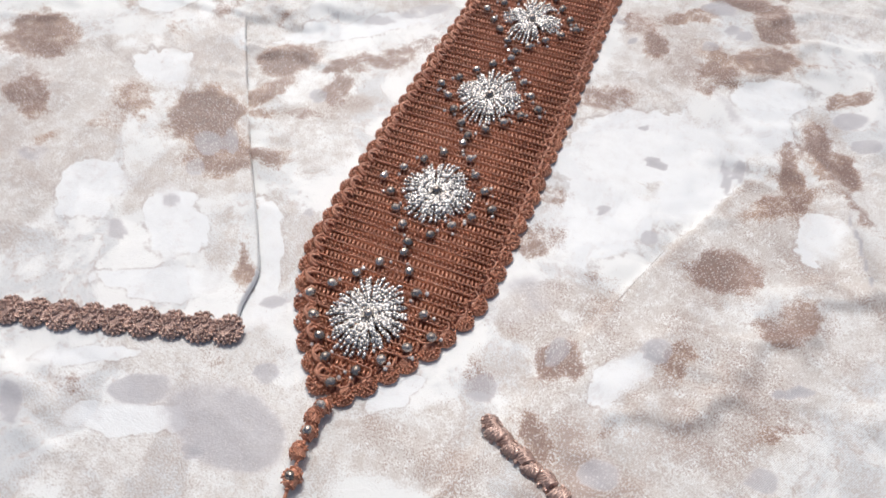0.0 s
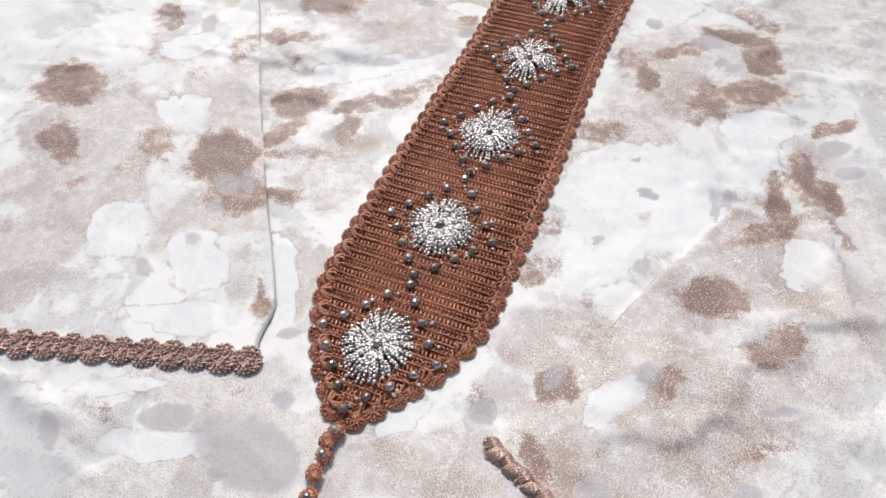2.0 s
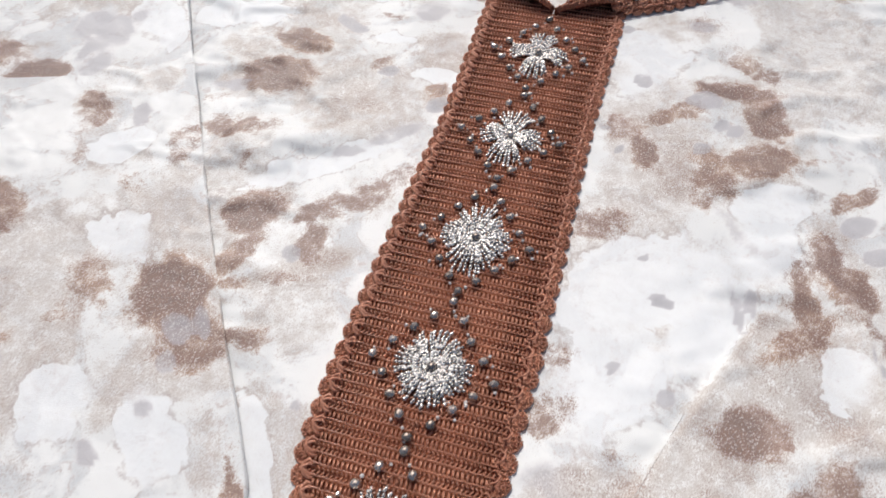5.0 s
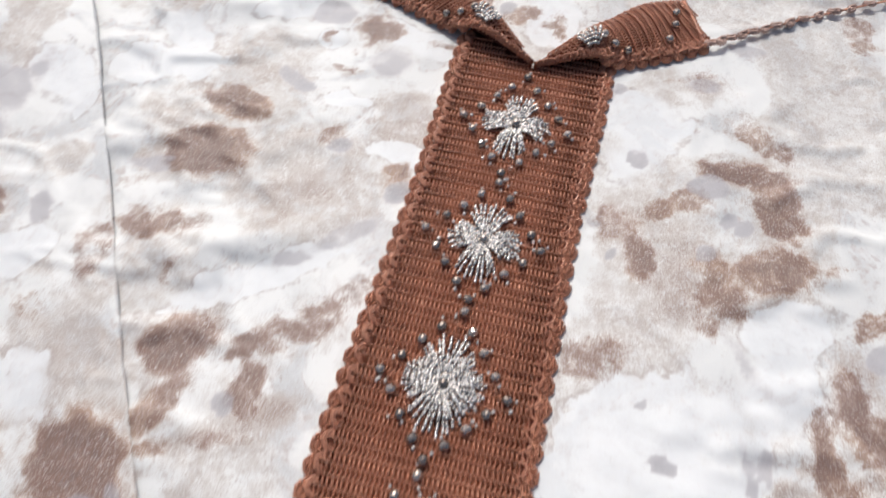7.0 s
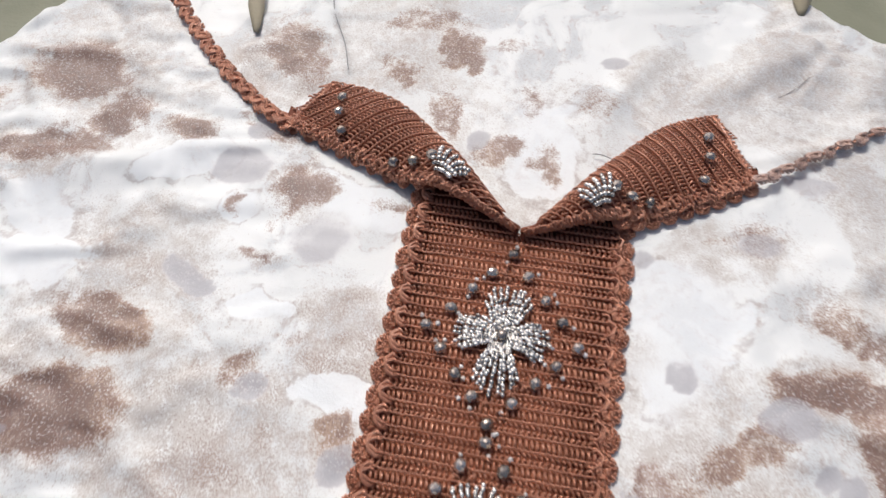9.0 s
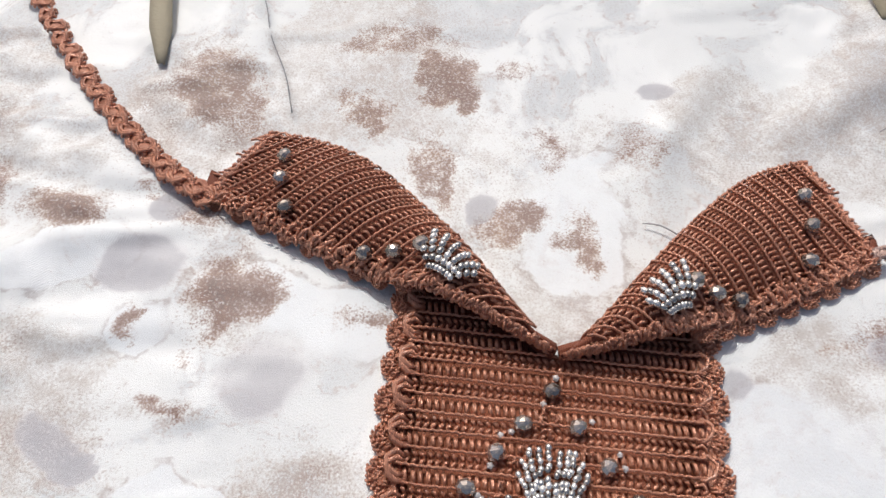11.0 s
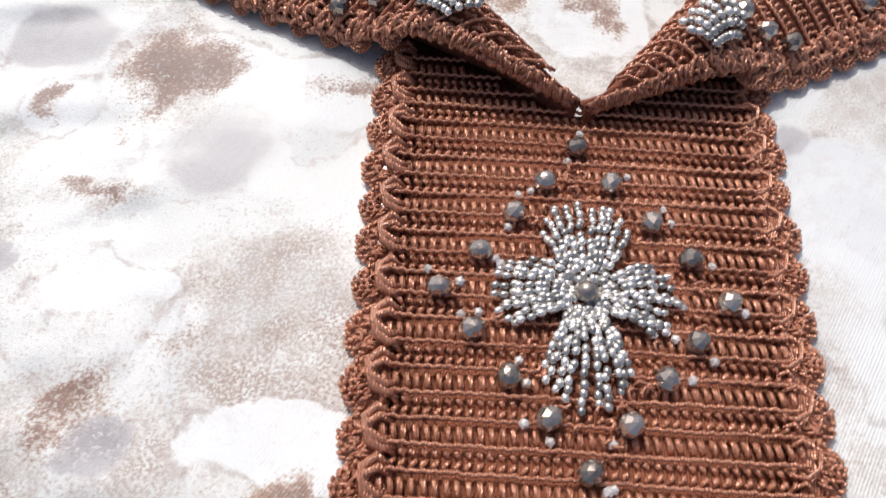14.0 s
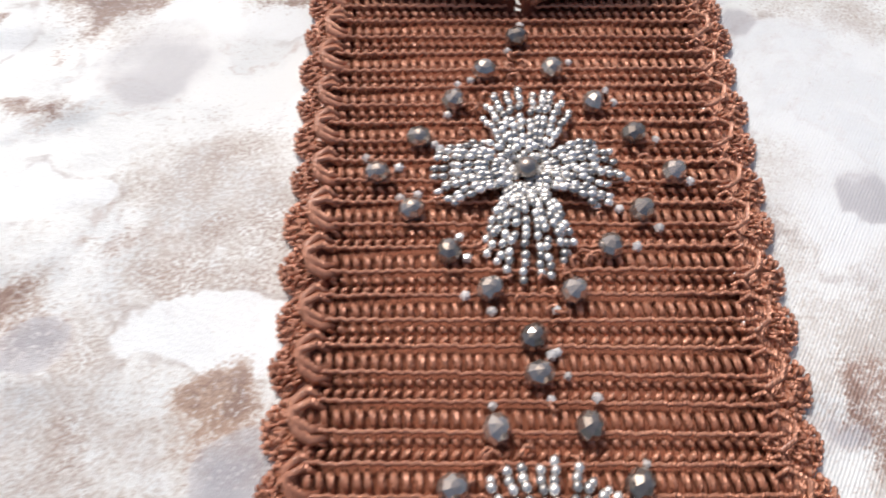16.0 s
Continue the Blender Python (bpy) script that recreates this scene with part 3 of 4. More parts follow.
def build_sleeve():
    """The sleeve lies over the dress: a straight folded edge and a hem with a scalloped trim."""
    corner, along, hem = np.array([-0.0405, -0.0190]), np.array([-0.566, 0.824]), np.array([-0.957, -0.290])
    step = 0.002
    u, v = np.meshgrid(np.concatenate([[0, 0.0004, 0.0008, 0.0013], np.arange(0.0022, 0.40, step)]), np.arange(0, 0.46, step))
    bend = 0.0095 * smoothstep(0.0, 0.03, v) + 0.0095 * smoothstep(0.09, 0.36, v) + 0.0012 * value_noise(v * 22, v * 0 + 2, 7)
    bend = bend * (1 - smoothstep(0.05, 0.3, u))
    x = corner[0] + hem[0] * u + along[0] * v + bend
    y = corner[1] + hem[1] * u + along[1] * v
    roll = np.sqrt(np.clip(u / 0.0013, 0, 1) * (2 - np.clip(u / 0.0013, 0, 1)))
    lift = 0.0015 + 0.0004 * np.exp(-(v / 0.03) ** 2) + 0.0022 * cloudy(x, y, 0.08, 13) + 0.0007 * cloudy(x, y, 0.02, 19)
    lift += 0.003 * smoothstep(0.1, 0.3, u)
    z = 0.0008 + lift * roll
    z = np.maximum(z, dress_height(x, y) + 0.0008)
    listed = (u < 0.22) & (v < 0.25)
    brown = np.maximum(spots(x, y, SLEEVE_BROWN, 22, 0.8, 1.10), far_spots(x, y, listed, 43))
    grey = np.maximum(spots(x, y, SLEEVE_GREY, 32, 0.35), far_spots(x, y, listed, 45) * 0.6)
    peach = np.maximum(spots(x, y, SLEEVE_PEACH, 52, 0.5), 0.55 * smoothstep(-0.08, 0.10, cloudy(x, y, 0.06, 53)))
    peach = np.maximum(peach, 0.6 * spots(x, y, SLEEVE_BROWN, 25, 1.3, 1.8))
    sleeve = sheet("sleeve", x, y, z, np.ones_like(x, bool), brown, grey, peach, pools(x, y, SLEEVE_POOLS, 63))
    tagged(sleeve, "printed satin sleeve with a crocheted scallop hem lying on the dress", "sleeve")
    shell = knotted_shell_mesh("hem_scallop", YARN_HEM)
    turn = math.degrees(math.atan2(hem[1], hem[0])) + 90
    for k in range(36):
        p = corner + hem * (0.0030 + 0.0097 * k)
        size = 1.20 * (1 + 0.05 * math.sin(k * 2.3))
        m = pose(p[0], p[1], 0.0016, 0, 0, turn + 4 * math.sin(k * 1.7)) @ pose(0.0006, 0, 0, 0, 11, 0) @ Matrix.Scale(size, 4)
        part("hem_scallop", shell, sleeve, m, "crocheted taupe brown scallop" if k == 0 else "")
    s = Shape()
    for k in range(150):
        p = corner + hem * (0.0022 * k - 0.001) - along * 0.0004
        s.blob((p[0], p[1], 0.0034 + 0.0006 * math.sin(k)), (0.0011, 0.0008, 0.0008), 0.4 + 0.5 * math.sin(k * 3.1), 5, 4)
    part("hem_cord", s.mesh("hem_cord", YARN_HEM), sleeve, label="knotted brown cord along the hem")


# ---- crochet ----
def scallop_mesh(name, material, ribs, knots, strand):
    """A shell stitch: a smooth ribbed fan with a rim of small loops, pointing to +x, 8 mm wide."""
    rnd = random.Random(ribs)
    s = Shape()
    s.blob((0.0017, 0, 0.0002), (0.0041, 0.0041, 0.0011), 0, 14, 6)
    for k in range(ribs):
        a = radians(-62 + 124 * k / (ribs - 1))
        ca, sa = math.cos(a), math.sin(a) * 0.9
        s.tube([(0.0008 + 0.0044 * f * ca, 0.0044 * f * sa, h) for f, h in ((0.25, 0.0014), (0.5, 0.0015), (0.75, 0.0012), (0.97, 0.0005))], 0.00042, 5, 0.7)
    # stitches of the rim, set close
    for row, (loops, r, h) in enumerate(((15, 0.0047, 0.0008), (11, 0.0041, 0.0014))):
        for k in range(loops):
            a = radians(-96 + 192 * (k + 0.3 * rnd.random()) / (loops - 0.7))
            rr = r * (1 + 0.04 * rnd.uniform(-1, 1))
            s.blob((0.0008 + rr * math.cos(a), 0.92 * rr * math.sin(a), h + 0.0002 * rnd.random()), (0.00062, 0.00040, 0.00042), a + 0.9 + 0.4 * rnd.uniform(-1, 1), 6, 4)
    for k in range(knots):
        a, r = radians(rnd.uniform(-80, 80)), 0.0042 * rnd.uniform(0.3, 0.8)
        cx, cy, b = 0.0010 + r * math.cos(a), 0.9 * r * math.sin(a), rnd.uniform(0, 3.1)
        s.tube([(cx - 0.0008 * math.cos(b), cy - 0.0008 * math.sin(b), 0.0013), (cx, cy, 0.0021), (cx + 0.0008 * math.cos(b), cy + 0.0008 * math.sin(b), 0.0012)], 0.00031, 5, 0.7)
    # the thick slanting loop between two shells
    for d in ((-0.00065, 0.00065) if strand == 2 else (0.0,)):
        s.tube([(-0.0030, 0.0022 + d, 0.0014), (-0.0014, 0.0034 + d, 0.0027 + 0.4 * d), (0.0006, 0.0022 + d, 0.0033 - 0.4 * d), (0.0006, 0.0000 + d, 0.0031 + 0.4 * d), (-0.0010, -0.0016 + d, 0.0026), (-0.0028, -0.0014 + d, 0.0013)], 0.00078 if strand == 2 else 0.00042, 6, 0.6)
    s.tube([(-0.0024, -0.0030, 0.0016), (-0.0012, -0.0022, 0.0022), (-0.0004, -0.0028, 0.0020), (0.0008, -0.0038, 0.0010)], 0.00040, 5, 0.6)
    return s.mesh(name, material)


def knotted_shell_mesh(name, material):
    """A thick rounded shell covered with small glossy knots, pointing to +x, 9 mm wide."""
    rnd = random.Random(3)
    s = Shape().blob((0.0016, 0, 0.0004), (0.0044, 0.0044, 0.0014), 0, 14, 6)
    for k in range(84):
        a, f = radians(rnd.uniform(-180, 180)), math.sqrt(rnd.random())
        x, y, b = 0.0014 + 0.0043 * f * math.cos(a), 0.0043 * f * math.sin(a), rnd.uniform(0, 3.1)
        h = 0.0004 + 0.0014 * math.sqrt(max(0.02, 1 - f * f))
        dx, dy = 0.0006 * math.cos(b), 0.0006 * math.sin(b)
        s.tube([(x - dx, y - dy, h - 0.0003), (x, y, h + 0.0004), (x + dx, y + dy, h - 0.0003)], 0.00034, 5, 0.7)
    for k in range(11):
        a = radians(-100 + 20 * k)
        s.blob((0.0014 + 0.0046 * math.cos(a), 0.0045 * math.sin(a), 0.0007), (0.0007, 0.0005, 0.0005), a + 1.1, 6, 4)
    return s.mesh(name, material)


STITCH, ROW = 0.00162, 0.00385


def row_shape(width, style, seed):
    """One crochet row along x: an upper cord, then posts with gaps (style 0) or close bumps (style 1)."""
    rnd = random.Random(seed)
    s = Shape()
    count = max(3, round(width / STITCH))
    pitch = width / count
    x0 = -width / 2
    wave = [0.00013 * rnd.uniform(-1, 1) for _ in range(count + 1)]
    s.tube([(x0 + pitch * k / 2, 0.0016 + wave[k // 2] + 0.00012 * (k % 2), 0.0032 + 0.00042 * (k % 2)) for k in range(2 * count + 1)], 0.00036, 5)
    for k in range(count):
        x = x0 + pitch * (k + 0.5)
        j = 0.00014 * rnd.uniform(-1, 1)
        if style == 0:
            s.tube([(x - 0.0002 + j, 0.0013, 0.0015), (x + j, 0.0004, 0.0026), (x + 0.0002 + j, -0.0008, 0.0027), (x + 0.0004 + j, -0.0017, 0.0017)], 0.00052, 5, 0.75)
        else:
            s.tube([(x - 0.0006, 0.0014, 0.0016), (x - 0.0001 + j, 0.0007, 0.0026), (x + 0.0005, 0.0001, 0.0020)], 0.00048, 5, 0.75)
            s.tube([(x + 0.0006, -0.0001, 0.0017), (x + 0.0001 - j, -0.0009, 0.0026), (x - 0.0005, -0.0017, 0.0017)], 0.00048, 5, 0.75)
    return s


def panel_half(y):
    """Half the width of the crocheted panel without its edging: straight, with a rounded point."""
    if y > 0.026:
        t = min(1.0, max(0.0, (y - 0.19) / 0.08))
        return 0.0312 + 0.0010 * math.sin(y * 21) + 0.0017 * t * t * (3 - 2 * t)
    t = max(0.0, (y + 0.0300) / 0.056)
    return 0.0312 * (1 - (1 - t) ** 1.75)


def bead_strand(name, count, seed):
    """A stitched strand of small glass beads along +x, arched."""
    rnd = random.Random(seed)
    s = Shape()
    for k in range(count):
        t = (k + 0.5) / count
        x = 0.0020 + 0.00134 * k
        s.blob((x + 0.0004 * rnd.uniform(-1, 1), 0.0002 * rnd.uniform(-1, 1), 0.0034 + 0.0017 * math.sin(math.pi * min(1, t * 1.05))), (0.00093, 0.00067 + 0.0001 * rnd.random(), 0.00066), 0.3 * rnd.uniform(-1, 1), 7, 5)
    return s.mesh(name, SILVER)


def faceted_bead_mesh():
    s = Shape().blob((0, 0, 0), (0.0022, 0.0019, 0.0020), 0, 8, 6)
    m = s.mesh("faceted_bead", SMOKE, False)
    return m


def link_mesh(name, material, seed):
    """A crocheted knot of the cord, about 5 mm long, along x."""
    rnd = random.Random(seed)
    s = Shape().blob((0, 0, 0.0014), (0.0022, 0.0019, 0.0013), 0, 8, 5)
    for k in range(5):
        a = -0.9 + 0.45 * k
        s.tube([(-0.0024 + 0.0006 * k, -0.0020 * math.cos(a), 0.0006), (-0.0016 + 0.0007 * k, -0.0006, 0.0028 + 0.0002 * rnd.random()), (-0.0006 + 0.0006 * k, 0.0012, 0.0026), (0.0000 + 0.0005 * k, 0.0021 * math.cos(a), 0.0007)], 0.00050, 5, 0.7)
    for k in range(8):
        a = 2 * math.pi * k / 8
        s.blob((0.0024 * math.cos(a), 0.0021 * math.sin(a), 0.0012), (0.0007, 0.0005, 0.0005), a + 1, 5, 4)
    return s.mesh(name, material)


def disc_mesh(name, material):
    """A coiled round knot of the flat cord, 6 mm across."""
    s = Shape().blob((0, 0, 0.0012), (0.0026, 0.0026, 0.0008), 0, 10, 4)
    s.tube([(r * math.cos(a), r * math.sin(a), 0.0019 + 0.0004 * math.sin(3 * a)) for a, r in ((0.55 * k, 0.0030 - 0.00007 * k) for k in range(24))], 0.00058, 5)
    for k in range(11):
        a = 2 * math.pi * k / 11
        s.blob((0.0031 * math.cos(a), 0.0031 * math.sin(a), 0.0012), (0.0008, 0.0005, 0.0006), a + 1, 5, 4)
    return s.mesh(name, material)


def bobble_mesh(name, material):
    """A crocheted bobble of the hanging chain, 6 mm long, along x, with loops round it."""
    rnd = random.Random(6)
    s = Shape().blob((0, 0, 0.0020), (0.0031, 0.0025, 0.0020), 0, 12, 7)
    for k in range(40):
        a, b, c = rnd.uniform(0, 6.28), math.asin(rnd.uniform(-0.3, 1)), rnd.uniform(0, 3.1)
        x, y, z = 0.0031 * math.cos(a) * math.cos(b), 0.0025 * math.sin(a) * math.cos(b), 0.0020 + 0.0020 * math.sin(b)
        dx, dy = 0.0006 * math.cos(c), 0.0006 * math.sin(c)
        s.tube([(x - dx, y - dy, z - 0.0002), (1.08 * x, 1.08 * y, z + 0.0003), (x + dx, y + dy, z - 0.0002)], 0.00032, 5, 0.7)
    return s.mesh(name, material)


def bezier(points, t):
    pts = [Vector(p) for p in points]
    while len(pts) > 1:
        pts = [a.lerp(b, t) for a, b in zip(pts, pts[1:])]
    return pts[0]


def cord(parent, name, curve, pitch, link, size, bead=None, every=0, narrow=1.0):
    """Knots strung along a curve, as parts of the cord."""
    length = sum((bezier(curve, (k + 1) / 60) - bezier(curve, k / 60)).length for k in range(60))
    s = Shape()
    s.tube([bezier(curve, k / 40) + Vector((0, 0, 0.0012)) for k in range(41)], 0.00055, 6)
    core = part(name, s.mesh(name, YARN), parent)
    count = round(length / pitch)
    for k in range(count):
        t = (k + 0.5) / count
        p, q = bezier(curve, t), bezier(curve, min(1, t + 0.01))
        a = math.degrees(math.atan2(q.y - p.y, q.x - p.x))
        wob = 1 if k % 2 else -1
        part("knot", link, core, pose(p.x, p.y, p.z, 14 * wob, 0, a + 16 * wob) @ Matrix.Scale(size * (1 + 0.06 * math.sin(k * 2.1)), 4) @ Matrix.Diagonal((1, narrow, 1, 1)))
        if every and k % every == 0:
            part("glass_bead", bead, core, pose(p.x, p.y, p.z + 0.0034, 20, 15, 40 * k) @ Matrix.Scale(0.85, 4))
    return core


class Strap:
    """A folded strap: a domed patch between its lower edge and its upper fold."""

    def __init__(self, lower, upper, low_z, dome):
        self.lower, self.upper, self.low_z, self.dome = lower, upper, low_z, dome

    def at(self, u, v, h=0.0):
        over = max(0.0, v - 1) / 0.3
        under = max(0.0, -v) / 0.3
        lo, up = bezier(self.lower, u), bezier(self.upper, u)
        p = lo.lerp(up, max(0.0, min(v, 1)) - 0.12 * over)
        flat = min(1.0, max(0.0, (u - 0.66) / 0.34))
        full = (0.30 + 0.70 * math.sin(math.pi * (0.02 + 0.80 * min(u, 1.0))) ** 0.8) * (1 - 0.80 * flat * flat * (3 - 2 * flat))
        w = max(0.0, min(v, 1))
        near, far = self.low_z
        low = near + (far - near) * min(1, max(0, (u - 0.36) / 0.16))
        rise = low * (1 - 0.55 * w) * min(1, 0.35 + 2.5 * u) + self.dome * full * math.sin(math.pi * 0.80 * w)
        drop = under * (1 - min(1, max(0, (u - 0.42) / 0.12)))
        return Vector((p.x, p.y + 0.0085 * min(1, 2 * under) * min(1, 0.25 + 1.5 * u), 0.0010 + (rise + 0.0004) * (1 - over) - max(0, rise - 0.0015) * drop + h))


def build_strap(belt, strap, shells, flip):
    rows = 22
    # inner cloth of the strap, with its fold tucked under; coloured dark as shade
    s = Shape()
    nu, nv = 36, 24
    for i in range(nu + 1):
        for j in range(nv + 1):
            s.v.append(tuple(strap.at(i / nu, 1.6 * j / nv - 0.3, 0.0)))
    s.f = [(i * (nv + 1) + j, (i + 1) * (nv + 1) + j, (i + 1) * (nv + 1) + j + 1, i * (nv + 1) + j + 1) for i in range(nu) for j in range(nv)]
    mesh = s.mesh("strap", YARN_SHADE)
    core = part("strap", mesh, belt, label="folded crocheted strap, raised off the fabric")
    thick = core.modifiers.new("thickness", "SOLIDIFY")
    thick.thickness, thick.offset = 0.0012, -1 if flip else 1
    slant = 0.10 if flip else 0.15
    for k in range(-3, rows + 5):
        mid, du = 0.06 + 0.94 * k / rows, 0.94 / rows

        def on(f, v, h):
            return strap.at(mid + du * f + slant * (0.45 - v), v, h)

        def within(v):
            return 0.07 < mid + slant * (0.45 - v) < 0.985

        span = (strap.at(min(1, max(0.1, mid)), 1) - strap.at(min(1, max(0.1, mid)), 0)).length
        count = max(5, round(1.25 * span / 0.00145))
        vs = [0.02 + 1.10 * (j + 0.5) / count for j in range(count)]
        ok = [v for v in vs if within(v)]
        if len(ok) < 3:
            continue
        s = Shape()
        s.tube([on(0.0, v + d / count, 0.0015 + 0.0003 * (d > 0)) for v in ok for d in (0.0, 0.5)], 0.00034, 5)
        for j, v in enumerate(ok):
            if k % 2:
                s.tube([on(0.18, v, 0.0006), on(0.50, v + 0.1 / count, 0.0014), on(0.90, v, 0.0005)], 0.00042, 5, 0.7)
            else:
                s.tube([on(0.20, v - 0.2 / count, 0.0006), on(0.38, v + 0.1 / count, 0.0013), on(0.56, v, 0.0006)], 0.00043, 5, 0.7)
                s.tube([on(0.58, v + 0.2 / count, 0.0006), on(0.76, v - 0.1 / count, 0.0012), on(0.94, v, 0.0005)], 0.00042, 5, 0.7)
        part("strap_course", s.mesh("strap_course", YARN), core)["kind"] = "stuff"
    # chain that closes the far end
    s = Shape()
    s.tube([strap.at(0.985, v, 0.0008) for v in np.linspace(0.0, 1.0, 16)], 0.0010, 6, 0.7)
    for k in range(15):
        s.blob(strap.at(0.99, (k + 0.5) / 15, 0.0014), (0.0010, 0.0007, 0.0008), 0.8 + 0.6 * math.sin(2.1 * k), 6, 4)
    part("end_chain", s.mesh("end_chain", YARN), core)
    # edging along the lower edge
    for k in range(9):
        u = 0.44 + 0.55 * k / 8
        p, q = strap.at(u - 0.02, 0.03), strap.at(u, 0.03)
        a = math.degrees(math.atan2(q.y - p.y, q.x - p.x)) + (-90 if flip else 90)
        part("edge_scallop", shells, core, pose(p.x, p.y, p.z, 0, 0, a + 8 * math.sin(k * 2)) @ pose(-0.0008, 0, -0.0006, 0, 16 if flip else 34, 0) @ Matrix.Scale(0.74 if flip else 0.52, 4))
    s = Shape()
    for k in range(84):
        u = 0.02 + 0.96 * k / 84
        s.blob(strap.at(u, 0.01 + 0.03 * math.sin(k * 2.7), 0.0002), (0.0012, 0.0007, 0.0010), k * 1.7, 5, 4)
        s.blob(strap.at(u, 0.09 + 0.03 * math.sin(k * 1.9), 0.0010), (0.0011, 0.0006, 0.0008), k * 1.3, 5, 4)
        if k % 3 == 0:
            p, q = strap.at(u, 0.16, 0.0010), strap.at(u + 0.02, 0.02, 0.0014)
            s.tube([p, p.lerp(q, 0.5) + Vector((0, 0, 0.0010)), q], 0.0006, 5, 0.7)
    rnd = random.Random(8 if flip else 5)
    for k in range(240):
        u, v, a = 0.03 + 0.95 * (k + rnd.random()) / 240, rnd.uniform(-0.02, 0.16), rnd.uniform(0, 6.3)
        p = strap.at(u, v, 0.0010)
        d = Vector((math.cos(a), math.sin(a), 0.0)) * 0.0011
        s.tube([p - d, p + Vector((0, 0, rnd.uniform(0.0006, 0.0016))), p + d], 0.00042, 5, 0.6)
    part("edge_cord", s.mesh("edge_cord", YARN), core)
    return core


def build_belt():
    belt = new("crochet_belt")
    tagged(belt, "copper brown crocheted sash with beaded flowers, lying on the dress", "belt")
    rnd = random.Random(4)
    # backing of the panel, its colour darkened to paint shade between the stitches
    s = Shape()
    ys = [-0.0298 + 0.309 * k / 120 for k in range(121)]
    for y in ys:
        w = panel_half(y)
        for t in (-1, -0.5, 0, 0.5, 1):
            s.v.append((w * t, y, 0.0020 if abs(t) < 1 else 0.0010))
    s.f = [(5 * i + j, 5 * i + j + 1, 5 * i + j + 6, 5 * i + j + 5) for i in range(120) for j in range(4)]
    base = part("backing", s.mesh("backing", YARN_GAP_SHADE), belt, label="backing of the crochet, darkened as shade between the stitches")
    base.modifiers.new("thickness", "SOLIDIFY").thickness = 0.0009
    # added dark strips that paint the shade in the pockets beside the edging
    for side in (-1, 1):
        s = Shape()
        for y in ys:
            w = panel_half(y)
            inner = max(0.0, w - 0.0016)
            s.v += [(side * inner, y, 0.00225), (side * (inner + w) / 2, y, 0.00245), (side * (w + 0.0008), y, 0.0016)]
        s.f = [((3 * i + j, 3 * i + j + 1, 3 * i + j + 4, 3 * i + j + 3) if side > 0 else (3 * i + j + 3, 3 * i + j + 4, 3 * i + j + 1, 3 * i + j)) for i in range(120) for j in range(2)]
        part("edge_ground", s.mesh("edge_ground", YARN_SHADE), belt, label="added dark strip, painted shade beside the edging")
    # rows
    shared = [[row_shape(0.0624, style, 10 * style + k).mesh("crochet_course", YARN) for k in range(3)] for style in (0, 1)]
    for k in range(80):
        y = -0.0270 + ROW * k
        w = 2 * panel_half(y)
        style = k % 2
        if y > 0.026:
            mesh = shared[style][k // 2 % 3]
            m = pose(0, y, 0, 0, 0, 0.5 * math.sin(k * 0.7)) @ Matrix.Diagonal((w / 0.0624, 1, 1, 1))
        else:
            mesh, m = row_shape(w, style, 50 + k).mesh("crochet_course", YARN), pose(0, y, 0)
        part("crochet_course", mesh, belt, m, "crocheted row of open posts" if k == 20 else "")["kind"] = "stuff"
    # the panel runs on under each strap
    for side in (-1, 1):
        for k in range(3):
            inner = 0.007 + 0.0068 * k
            w = 0.0330 - inner
            ob = part("crochet_course", row_shape(w, k % 2, 90 + k).mesh("crochet_course", YARN), belt, pose(side * (inner + w / 2), 0.2810 + ROW * k, -0.0002))
            tagged(ob, kind="stuff")
        # backing below the strap, with the strap's shade painted into its colour
        s = Shape()
        s.v = [(side * 0.001, 0.2785, 0.0014), (side * 0.0336, 0.2785, 0.0010), (side * 0.0336, 0.300, 0.0010), (side * 0.027, 0.300, 0.0014)]
        s.f = [(0, 1, 2, 3) if side > 0 else (3, 2, 1, 0)]
        part("backing", s.mesh("backing", YARN_SHADE), belt).modifiers.new("thickness", "SOLIDIFY").thickness = 0.0009
    # scalloped edging, down one side, round the point and up the other
    shells = [scallop_mesh("edge_scallop", YARN, n, 24, strand) for n, strand in ((5, 2), (6, 2), (5, 1), (6, 1))]
    pts = [(-panel_half(y), y) for y in np.linspace(0.293, -0.0285, 400)]
    pts += [(-x, y) for x, y in pts[::-1]]
    gone, nxt, count = 0.0, 0.004, 0
    for (ax, ay), (bx, by) in zip(pts, pts[1:]):
        d = math.hypot(bx - ax, by - ay)
        gone += d
        if gone > nxt and d > 0:
            nxt += 0.0079
            a = math.degrees(math.atan2(by - ay, bx - ax)) - 90
            side = 1 if ax > 0 else -1
            m = pose(ax, ay, 0.0008, 0, 0, a - side * 9 + 6 * rnd.uniform(-1, 1)) @ pose(0, 0, 0, 0, 7, 0) @ Matrix.Scale(1 + 0.05 * rnd.uniform(-1, 1), 4)
            if side < 0:
                m = m @ Matrix.Diagonal((1, -1, 1, 1))
            part("edge_scallop", shells[count % 2 + (2 if side > 0 else 0)], belt, m, "shell-stitch scallop" if count == 0 else "")
            count += 1
    # flowers of bead strands inside lozenges of faceted beads
    strands = {n: bead_strand("bead_strand", n, n) for n in range(5, 16)}
    facet = faceted_bead_mesh()
    seed_bead = Shape().blob((0, 0, 0), (0.00095, 0.00095, 0.0008), 0, 5, 4).mesh("seed_bead", PEARL, False)
